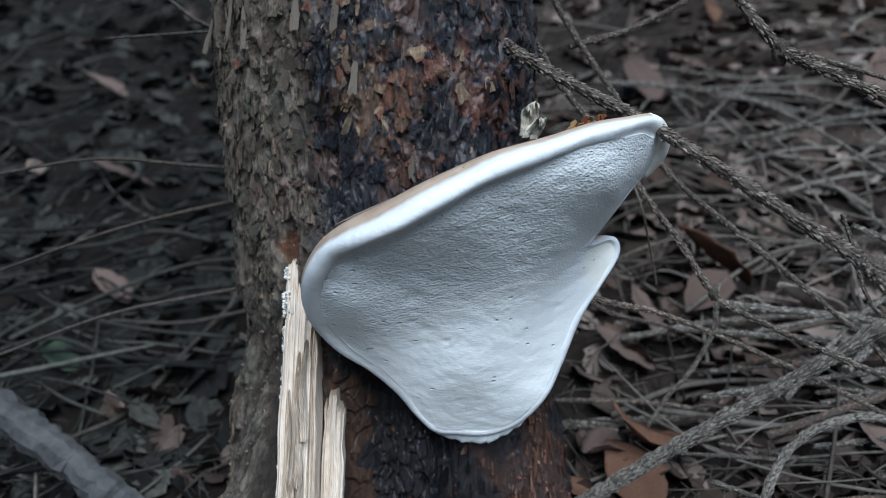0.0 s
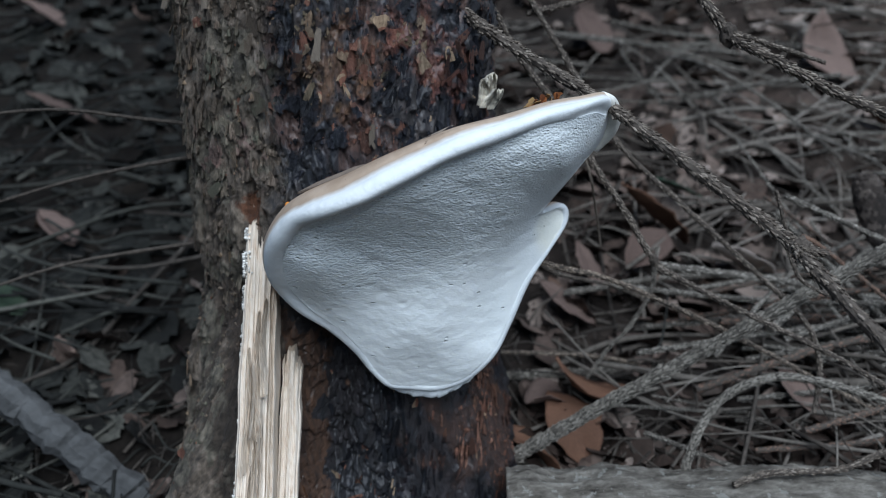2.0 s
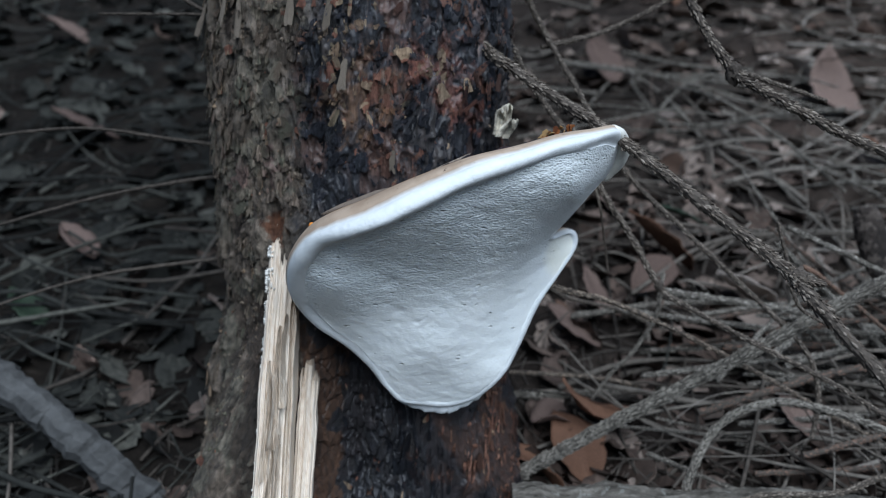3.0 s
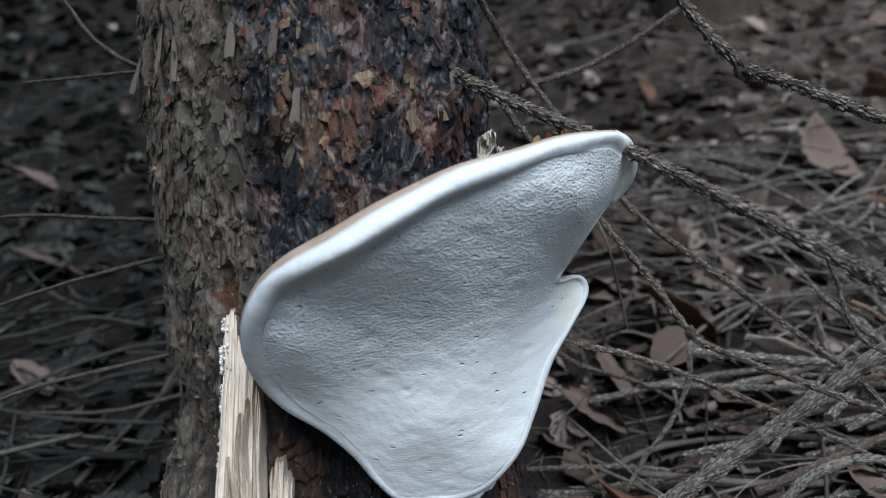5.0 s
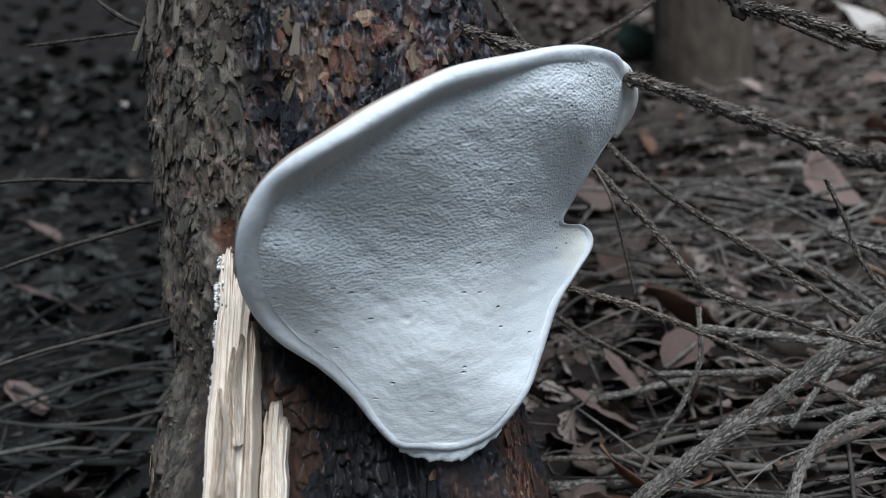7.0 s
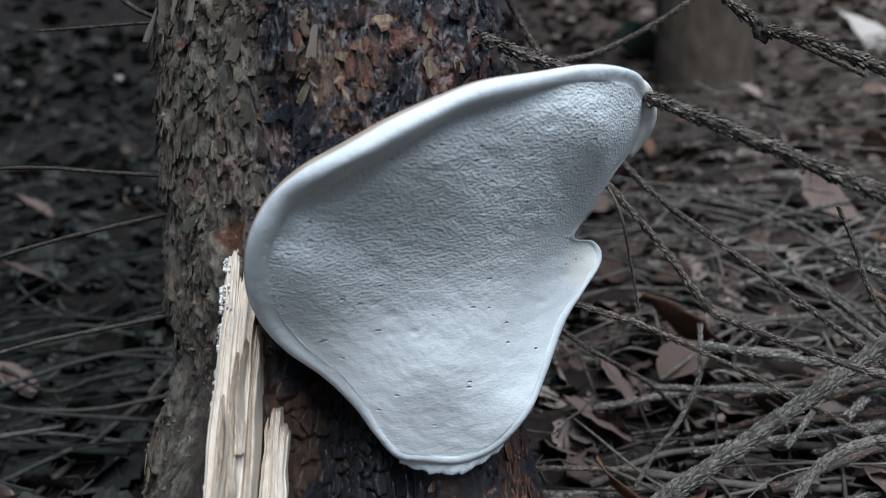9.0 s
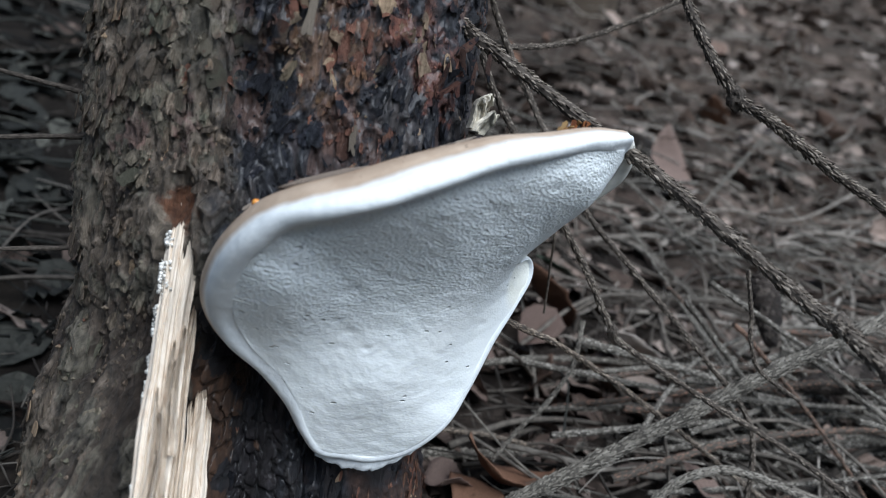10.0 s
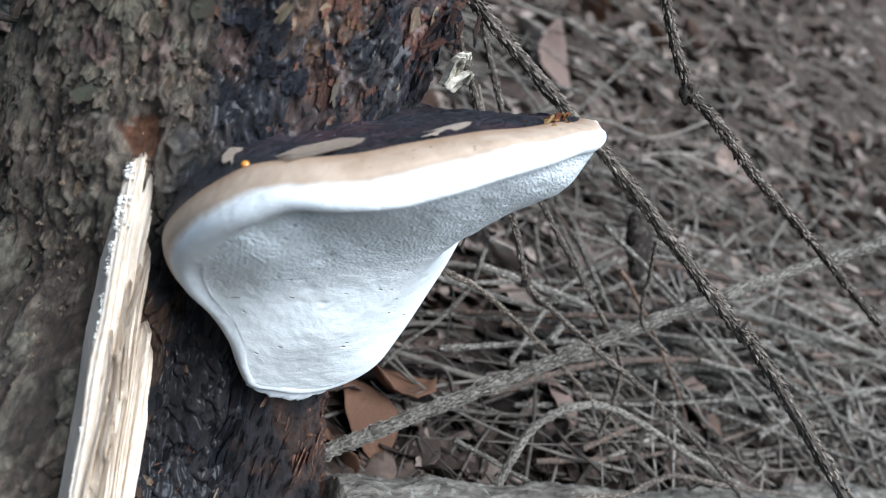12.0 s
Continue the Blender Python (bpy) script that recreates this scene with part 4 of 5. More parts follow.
def twig_mesh(name, points, r0, r1, seed, pegs=1.0, dense=1.0, mat=TWIG, sides=9):
    """A dead spruce twig: a tapered, slightly knotted rod set all round with the pegs that bore the needles."""
    r = np.random.default_rng(seed)
    length = float(np.linalg.norm(np.diff(np.array(points), axis=0), axis=1).sum())
    n = max(10, int(length / 0.004))
    path = spline(points, n) + r.normal(size=(n, 3)) * r0 * 0.06
    radii = np.linspace(r0, r1, n) * (1 + 0.07 * np.sin(np.arange(n) * 0.9 + seed)) * (1 + 0.05 * r.normal(size=n))
    v, f = tube(path, radii, sides, seed, 0.05)
    me_v, me_f, bark_faces = [np.array(v, float)], [list(q) for q in f], len(f)
    if pegs:
        long = np.clip(0.8 * (r0 + r1) / 2, 0.0009, 0.0019)
        count = int(dense * length * 2 * np.pi * (r0 + r1) / 2 / (long * long * 1.15))
        s = np.sort(r.random(count)) * (n - 1.01)
        i = s.astype(int)
        p = path[i] + (path[i + 1] - path[i]) * (s - i)[:, None]
        t = np.gradient(path, axis=0)[i]
        t /= np.linalg.norm(t, axis=1)[:, None]
        a = np.cross(t, np.where(np.abs(t[:, 2:]) < 0.9, (0, 0, 1.0), (1.0, 0, 0)))
        a /= np.linalg.norm(a, axis=1)[:, None]
        b = np.cross(t, a)
        ang = (np.arange(count) * 2.39996 + 0.4 * r.normal(size=count))[:, None]
        o = a * np.cos(ang) + b * np.sin(ang)
        w = np.cross(t, o)
        ln = long * (0.7 + 0.6 * r.random((count, 1)))
        wd, h = ln * (0.25 + 0.12 * r.random((count, 1))), pegs * ln * (0.16 + 0.42 * r.random((count, 1)) ** 2)
        root = p + o * radii[i][:, None] * 0.93
        tip = root + o * (h + radii[i][:, None] * 0.07) + t * ln * 0.75
        crest = root + o * h * 0.6
        me_v.append(np.stack([root - t * ln, root + w * wd, root + t * ln * 0.8, root - w * wd, tip + w * wd * 0.5, tip - w * wd * 0.5, crest - t * ln * 0.2], 1).reshape(-1, 3))
        base = len(v)
        for k in range(count):
            q = base + 7 * k
            me_f += [[q, q + 1, q + 6], [q, q + 6, q + 3], [q + 1, q + 4, q + 6], [q + 3, q + 6, q + 5], [q + 4, q + 5, q + 6], [q + 1, q + 2, q + 4], [q + 2, q + 3, q + 5], [q + 2, q + 5, q + 4]]
    me = mesh_of(name, np.vstack(me_v), me_f, False)
    if pegs:
        me.materials.append(mat)
        me.materials.append(GREY_RIND if mat in (GREY_TWIG, PALE_TWIG) else RIND)
        slots = np.zeros(len(me_f), np.int32)
        slots[:bark_faces] = 1
        me.polygons.foreach_set("material_index", slots)
    return me


def knot_mesh(at, rad, seed):
    bm = bmesh.new()
    bmesh.ops.create_icosphere(bm, subdivisions=3, radius=rad)
    for v in bm.verts:
        v.co *= 1 + 0.35 * noise.noise(v.co * (2.2 / rad) + Vector((seed, 0, 0)))
        v.co.z *= 1.35
    me = bpy.data.meshes.new("knot")
    bm.to_mesh(me)
    bm.free()
    me.transform(Matrix.Translation(at))
    return me


def twig(points, r0, r1, seed, label, mat=TWIG, pegs=1.0, knots=(), stubs=(), dense=1.0):
    ob = put("dead_twig", twig_mesh("dead_twig", points, r0, r1, seed, pegs, dense, mat), mat, None, label, "twig", "dead spruce twigs")
    for k, (at, rad) in enumerate(knots):
        put("knot", knot_mesh(at, rad * 0.9, seed + k), RIND, ob)
    for k, (a, b, rad) in enumerate(stubs):
        put("stub", twig_mesh("stub", [a, (np.array(a) + np.array(b)) / 2, b], rad, rad * 0.7, seed + 9 + k, 1.0, 1.0, mat), mat, ob)
    return ob


twig([(.022, .430, .285), (.048, .408, .267), (.085, .384, .246), (.103, .363, .234), (.133, .334, .212), (.160, .309, .192), (.163, .290, .186), (.190, .243, .152), (.215, .205, .122), (.25, .165, .055), (.27, .14, -.02)],
     .0028, .0025, 1, "scaly dead spruce twig grown through the bracket's tip", knots=(((.163, .301, .190), .0042),), stubs=(((.163, .303, .190), (.176, .303, .187), .0022),))
twig([(.118, .47, .39), (.130, .425, .33), (.141, .404, .298), (.156, .389, .275), (.165, .377, .268), (.178, .372, .2615), (.191, .370, .2552), (.206, .367, .2485), (.226, .361, .2402), (.262, .350, .225), (.32, .335, .200)],
     .0025, .0021, 2, "bent dead spruce twig with a knotted elbow", knots=(((.156, .389, .274), .0046),), stubs=(((.157, .391, .276), (.222, .420, .2615), .0013),))
twig([(.030, .452, .31), (.060, .461, .262), (.085, .460, .232), (.107, .440, .199), (.125, .430, .174), (.140, .422, .150), (.152, .418, .141), (.195, .398, .123), (.240, .375, .105), (.30, .345, .072), (.36, .32, .03)],
     .0018, .0013, 3, "dead spruce twig hanging behind the bracket with a knee", knots=(((.141, .422, .149), .0030),))
twig([(.045, .475, .33), (.068, .490, .296), (.098, .478, .250), (.124, .459, .210), (.165, .443, .174), (.205, .428, .140), (.234, .417, .113), (.245, .415, .085), (.243, .41, .06)],
     .0018, .0012, 4, "dead spruce twig hanging down behind the bracket")
twig([(.09, .465, .235), (.103, .441, .199), (.112, .450, .172), (.120, .461, .145)], .0009, .0006, 5, "thin hanging dead twig", pegs=0.0)
twig([(.040, .45, .17), (.070, .410, .152), (.120, .425, .135), (.193, .438, .101), (.26, .445, .066), (.33, .45, .03)], .0015, .0012, 6, "thin tan dead twig above the litter", TAN_TWIG)
twig([(.060, .53, .027), (.090, .53, .028), (.111, .53, .029), (.151, .53, .032), (.21, .535, .040)], .0036, .0030, 13, "stout grey twig lying on the soil behind the trunk", GREY_TWIG, 0.7)
twig([(.060, .53, .046), (.112, .53, .045), (.144, .53, .043), (.175, .53, .038)], .0016, .0013, 14, "thin pale twig lying on the litter", TAN_TWIG, 0.6)
twig([(.170, .505, .134), (.168, .50, .121), (.167, .50, .104), (.155, .50, .079), (.140, .50, .060), (.128, .50, .040)], .0015, .0012, 15, "pale dead twig standing in the litter", GREY_TWIG, 0.6)
twig([(.196, .40, .195), (.2048, .40, .1735), (.208, .40, .1614), (.2152, .40, .1478), (.2248, .40, .1408), (.25, .40, .130)], .0011, .0009, 16, "thin curved dead twig above the brush", TWIG, 0.8)
twig([(.06, .47, .15), (.095, .477, .124), (.15, .54, .095), (.21, .62, .055), (.26, .68, .03)], .0013, .0010, 7, "thin dark dead twig behind the trunk")
twig([(.070, .434, .016), (.117, .429, .051), (.190, .422, .102), (.268, .415, .156), (.34, .41, .20), (.46, .40, .27)], .0041, .0034, 8, "stout grey dead branch lying across the brush", GREY_TWIG, 0.8, dense=1.9)
twig([(.160, .390, .015), (.165, .394, .042), (.178, .402, .066), (.198, .402, .082), (.225, .402, .086), (.27, .402, .075), (.33, .40, .055), (.42, .39, .03)], .0024, .0018, 9, "arched grey dead branch rooted in the litter", GREY_TWIG, 0.7, dense=1.8)
twig([(.245, .46, .155), (.262, .462, .146), (.32, .462, .105), (.38, .46, .055), (.41, .46, .02)], .0014, .0011, 10, "thin orange-brown dead twig", RED_TWIG)
twig([(.178, .362, .041), (.20, .366, .046), (.24, .37, .046), (.28, .375, .058), (.33, .37, .056), (.42, .37, .05)], .0016, .0014, 12, "thin twig lying along the log")


def brush():
    r = np.random.default_rng(44)
    for k in range(160):
        x, y = 0.10 + 0.80 * r.random(), 0.46 + 0.6 * r.random()
        if k < 80 and x < 0.30 and y < 0.75:
            x, y = x + 0.45, y + 0.12
        if k >= 80:
            x, y = 0.27 + 0.33 * r.random(), 0.43 + 0.20 * r.random()
        ang = r.normal() * 0.7 + (0.4 if k % 2 else 2.6)
        length = 0.14 + 0.25 * r.random()
        if k >= 112:
            x, y, ang, length = 0.33 + 0.32 * r.random(), 0.42 + 0.13 * r.random(), 0.30 * r.normal() - 0.1, 0.20 + 0.22 * r.random()
        z = float(lie(x, y)) + 0.008 + 0.055 * r.random()
        d = np.array((np.cos(ang), np.sin(ang) * 0.6, 0.30 * np.sin(ang) * 0.6 + 0.22 * r.normal()))
        bow = np.array((-d[1], d[0], 0.5)) * 0.30 * r.normal() * length
        pts = [np.array((x, y, z)) + d * length * s + bow * (0.25 - s * s) for s in (-0.5, -0.2, 0.15, 0.5)]
        pts = [np.array((p[0], p[1], max(p[2], float(lie(p[0], p[1])) + 0.004))) for p in pts]
        rad = 0.0010 + 0.0016 * r.random() ** 2
        if k >= 80:
            rad = 0.0014 + 0.0014 * r.random()
        shoots = []
        if k % 3 == 0:
            for q in (1, 2):
                way = np.array((r.normal(), r.normal(), 0.5 * r.normal())) + 1.2 * d
                tip = pts[q] + way / np.linalg.norm(way) * (0.02 + 0.05 * r.random())
                tip[2] = max(tip[2], float(lie(tip[0], tip[1])) + 0.004)
                shoots.append((tuple(pts[q]), tuple(tip), rad * 0.55))
        if k % 7 == 3:
            twig(pts, rad, rad * 0.7, 60 + k, "thin reddish dead twig in the brush", RED_TWIG, 0.7, dense=0.35)
        else:
            twig(pts, rad, rad * 0.7, 60 + k, "grey dead spruce twig in the brush pile", PALE_TWIG if x > 0.3 else GREY_TWIG, 0.7, dense=0.6, stubs=shoots)


# ---- the log at the stem's foot ----
def log():
    path = spline([(.060, .382, .002), (.15, .374, .008), (.35, .370, .012), (.60, .375, .022), (1.0, .36, .05)], 420)
    rad = 0.031 + 0.0016 * np.sin(np.arange(420) * 0.1)
    v, f = tube(path, rad, 96, 3, 0.0)
    for k in range(len(v)):
        p = Vector(v[k])
        q = Vector((p.x * 22, p.y * 90, p.z * 90))
        d = 0.0030 * noise.noise(q) + 0.0022 * noise.noise(q * 3.1) + 0.0014 * noise.noise(q * 8.3)
        v[k] += np.array((0, p.y - 0.373, p.z - 0.01)) / 0.031 * d
    put("fallen_log", mesh_of("fallen_log", v, f), LOGBARK, None, "grey weathered log lying at the foot of the trunk", "log")


log()

# ---- far stem ----
def far_stem():
    th = np.linspace(0, 2 * np.pi, 90, endpoint=False)
    zs = np.linspace(0.2, 3.2, 160)
    t, z = np.meshgrid(th, zs)
    s = t * 0.11
    r = 0.104 + 0.10 * np.clip(0.62 - z, 0, 1) ** 2 * 2 + 0.004 * smooth_noise(s * 60, z * 25, 4) + 0.002 * smooth_noise(s * 160, z * 70, 5)
    pts = np.stack([0.697 + r * np.sin(t), 1.83 - r * np.cos(t), z], -1)
    v, f = strip(list(pts))
    put("trunk", mesh_of("trunk", v, [q[::-1] for q in f]), FARBARK, FAR_TREE)


FAR_TREE = put("spruce_tree", None, None, None, "dim brown spruce trunk further up the slope", "tree")


FARBARK = varied_material("dull_spruce_bark", [(0.0, (0.052, 0.040, 0.028)), (1.0, (0.066, 0.050, 0.035))], 0.9, scale=50, stretch=(1, 1, 0.4), relief=0.004)
far_stem()


# ---- litter ----
def on_ground(x, y):
    p = Vector((x, y, 0))
    return float(lie(x, y)) + 0.016 * noise.noise(p * 5) + 0.010 * noise.noise(p * 17)


def litter():
    r = np.random.default_rng(5)
    pieces, shaded_side, pale = [], [], []

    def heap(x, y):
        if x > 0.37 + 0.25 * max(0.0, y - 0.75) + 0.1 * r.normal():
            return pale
        # pieces on the -x side go to the heap coloured dark as shade
        return pieces if x > -0.12 + 0.1 * r.normal() else shaded_side

    for k in range(2000):
        far = r.random() ** 1.9
        y = 0.40 + 2.4 * far
        x = -1.0 * (0.35 + y) * 0.75 + (0.35 + y) * 1.75 * r.random()
        length = (0.03 + 0.16 * r.random() ** 2) * (1 + 0.6 * far)
        ang = r.random() * 2 * np.pi
        lift = 0.002 + 0.03 * r.random() ** 2 + (0.035 * r.random() if 0.26 < x < 0.7 and y < 0.8 else 0)
        d = np.array((np.cos(ang), np.sin(ang)))
        pts = []
        bend = r.normal() * 0.35 * length
        for s in (-0.5, -0.17, 0.17, 0.5):
            q = np.array((x, y)) + d * s * length + np.array((-d[1], d[0])) * bend * (s * s - 0.1)
            if abs(q[0] + 0.035) < 0.09 and abs(q[1] - 0.469) < 0.09:
                q = q + np.array((0, 0.12))
            pts.append((q[0], q[1], on_ground(q[0], q[1]) + lift + 0.012 * r.normal() * abs(s)))
        rad = (0.0005 + 0.0014 * r.random() ** 2) * (1 + 0.8 * far)
        heap(x, y).append(tube(spline(pts, 9), np.linspace(rad, rad * 0.6, 9), 4, k))
    # spruce needles between them
    for k in range(7000):
        far = r.random() ** 1.8
        y = 0.40 + 1.6 * far
        x = -0.75 * (0.35 + y) + (0.35 + y) * 1.75 * r.random()
        ang, ln = r.random() * 6.283, 0.010 + 0.008 * r.random()
        if abs(x + 0.035) < 0.11 and abs(y - 0.469) < 0.11:
            continue
        d = np.array((np.cos(ang), np.sin(ang), 0.36 * np.sin(ang) + 0.25 * r.normal())) * ln
        p = np.array((x, y, on_ground(x, y) + 0.003 + 0.006 * r.random()))
        (pale if x > 0.37 + 0.25 * max(0.0, y - 0.75) else pieces).append(tube([p - d / 2, p, p + d / 2], (0.0005, 0.0006, 0.0003), 3, k))
    # stouter dead branchlets
    for k in range(1500):
        far = r.random() ** 1.6
        y = 0.44 + 2.0 * far
        x = -0.75 * (0.35 + y) + (0.35 + y) * 1.8 * r.random()
        if abs(x + 0.035) < 0.2 and abs(y - 0.469) < 0.2:
            continue
        ang, ln = r.normal() * 0.8 + (0.3 if r.random() < 0.5 else 2.5), 0.08 + 0.22 * r.random()
        d = np.array((np.cos(ang), np.sin(ang) * 0.7))
        bend, lift = r.normal() * 0.35 * ln, 0.004 + 0.04 * r.random() ** 2
        pts = []
        for s in (-0.5, -0.17, 0.17, 0.5):
            q = np.array((x, y)) + d * s * ln + np.array((-d[1], d[0])) * bend * (s * s - 0.1)
            pts.append((q[0], q[1], on_ground(q[0], q[1]) + lift + 0.02 * r.normal() * abs(s)))
        rad = 0.0009 + 0.0026 * r.random() ** 2
        heap(x, y).append(tube(spline(pts, 14), np.linspace(rad, rad * 0.6, 14), 5, k, 0.08))
    v, f = joined(shaded_side)
    put("damp_litter", mesh_of("damp_litter", v, f), SHADED_LITTER, None, "tangle of dead twigs on the soil, coloured dark as shade", "twigs", kind="stuff")
    v, f = joined(pale)
    put("bleached_litter", mesh_of("bleached_litter", v, f), PALE_LITTER, None, "pale tangle of thin dead twigs and needles", "twigs", kind="stuff")
    v, f = joined(pieces)
    put("twig_litter", mesh_of("twig_litter", v, f), LITTER, None, "tangle of thin grey dead twigs and needles on the soil", "twigs", kind="stuff")


litter()
brush()


def leaf_mesh(seed):
    r = np.random.default_rng(seed)
    nu, nv = 9, 13
    curl, fold, twist = r.normal() * 0.5, 0.2 + 0.5 * r.random(), r.normal() * 0.6
    rows = []
    for i in range(nv):
        s = i / (nv - 1)
        half = 0.30 * np.sin(np.pi * s ** 0.85) ** 0.8 + 0.004
        half *= 1 + 0.03 * np.sin(s * 24 + seed)
        row = []
        for j in range(nu):
            a = -1 + 2 * j / (nu - 1)
            x = a * half * (1 + 0.05 * r.normal())
            z = fold * abs(x) * 0.6 + curl * (s - 0.5) ** 2 + twist * x * (s - 0.5) + 0.010 * np.sin(s * 22 + abs(a) * 3) + 0.02 * np.sin(a * 2.5 + s * 4 + seed)
            row.append((x, s - 0.5, z))
        rows.append(row)
    top = np.array(rows).reshape(-1, 3)
    low = top - np.array((0, 0, 0.008))
    f = []
    m = nu * nv
    for i in range(nv - 1):
        for j in range(nu - 1):
            q = [i * nu + j, i * nu + j + 1, (i + 1) * nu + j + 1, (i + 1) * nu + j]
            f += [q, [m + c for c in q[::-1]]]
    ring = [j for j in range(nu)] + [i * nu + nu - 1 for i in range(1, nv)] + [(nv - 1) * nu + j for j in range(nu - 2, -1, -1)] + [i * nu for i in range(nv - 2, 0, -1)]
    for a, b in zip(ring, ring[1:] + ring[:1]):
        f.append([b, a, m + a, m + b])
    return mesh_of("fallen_leaf", np.vstack([top, low]), f)


LEAVES = [leaf_mesh(k) for k in range(8)]


def leaf(x, y, size, turn, tilt, roll, k, lift=0.006, mat=None, label="dry brown beech leaf lying on the litter"):
    me = LEAVES[k % 8]
    if mat is not None:
        me = me.copy()
        me.materials.clear()
    ob = put("fallen_leaf", me, mat or LEAF, None, label, "leaf", "fallen leaves")
    ob.matrix_world = Matrix.LocRotScale((x, y, on_ground(x, y) + lift + 0.2 * size), Euler((radians(20 + tilt), radians(roll), radians(turn))), (size, size, size))
    return ob


def scatter_leaves():
    r = np.random.default_rng(12)
    for k in range(190):
        y = 0.46 + 2.2 * r.random() ** 1.4
        x = -0.8 * (0.3 + y) + (0.3 + y) * 1.8 * r.random()
        if (abs(x + 0.035) < 0.14 and abs(y - 0.469) < 0.14) or (x < -0.1 and k % 3):
            continue
        leaf(x, y, 0.028 + 0.036 * r.random(), 360 * r.random(), 24 * r.normal(), 24 * r.normal(), k)


scatter_leaves()


def leaf_mould():
    """Crumpled scraps of old leaves all over the soil."""
    r = np.random.default_rng(77)
    shapes = []
    for q in range(6):
        u, w = np.meshgrid(np.linspace(-0.5, 0.5, 5), np.linspace(-0.5, 0.5, 6))
        edge = 0.75 * np.cos(u * 2.6) ** 0.5
        x = u * (0.8 + 0.2 * r.random(u.shape))
        y = w * edge * 1.3
        z = 0.25 * r.normal() * x * x + 0.35 * r.normal() * y * y + 0.25 * r.normal() * x * y + 0.05 * r.normal(size=u.shape)
        top = np.stack([x, y, z], -1).reshape(-1, 3)
        f = [[i * 5 + j, i * 5 + j + 1, i * 5 + j + 6, i * 5 + j + 5] for i in range(5) for j in range(4)]
        f += [[30 + c for c in face[::-1]] for face in f]
        shapes.append((np.vstack([top, top - np.array((0, 0, 0.02))]), f))
    wet_or_shaded, dry, faded = [], [], []
    for k in range(7000):
        far = r.random() ** 1.5
        y = 0.42 + 2.6 * far if k < 5400 else 2.3 + 2.6 * r.random()
        x = -0.75 * (0.35 + y) + (0.35 + y) * 1.75 * r.random()
        if abs(x + 0.035) < 0.12 and abs(y - 0.469) < 0.12:
            continue
        v, f = shapes[k % 6]
        size = (0.015 + 0.028 * r.random()) * (1 + 0.5 * far if k < 5400 else 1.8)
        m = np.array(Matrix.LocRotScale((x, y, on_ground(x, y) + 0.003 + 0.004 * r.random()), Euler((radians(20 + 22 * r.normal()), radians(20 * r.normal()), 6.283 * r.random())), (size, size, size)))
        (faded if x > 0.37 + 0.25 * max(0.0, y - 0.75) + 0.1 * r.normal() else dry if x > -0.12 + 0.1 * r.normal() else wet_or_shaded).append((v @ m[:3, :3].T + m[:3, 3], f))
    v, f = joined(dry)
    put("leaf_mould", mesh_of("leaf_mould", v, f), SCRAPS, None, "crumpled scraps of old brown leaves on the soil", "leaves", kind="stuff")
    v, f = joined(faded)
    put("faded_leaf_mould", mesh_of("faded_leaf_mould", v, f), PALE_SCRAPS, None, "pale scraps of old leaves on the soil", "leaves", kind="stuff")
    # scraps on the -x side take the same shade-darkened colours
    v, f = joined(wet_or_shaded)
    put("damp_leaf_mould", mesh_of("damp_leaf_mould", v, f), SHADED_LITTER, None, "scraps of old leaves on the soil, coloured dark as shade", "leaves", kind="stuff")


# paler copy of the leaf scrap colours, used towards +x
PALE_SCRAPS = varied_material("pale_leaf_scraps", [(0.0, (0.060, 0.044, 0.035)), (0.4, (0.130, 0.100, 0.082)), (0.75, (0.215, 0.170, 0.142)), (1.0, (0.33, 0.28, 0.245))], 0.85, islands=True, scale=120)
SCRAPS = varied_material("old_leaf_scraps", [(0.0, (0.029, 0.020, 0.015)), (0.4, (0.074, 0.052, 0.041)), (0.75, (0.131, 0.098, 0.080)), (1.0, (0.221, 0.180, 0.152))], 0.85, islands=True, scale=120)
leaf_mould()

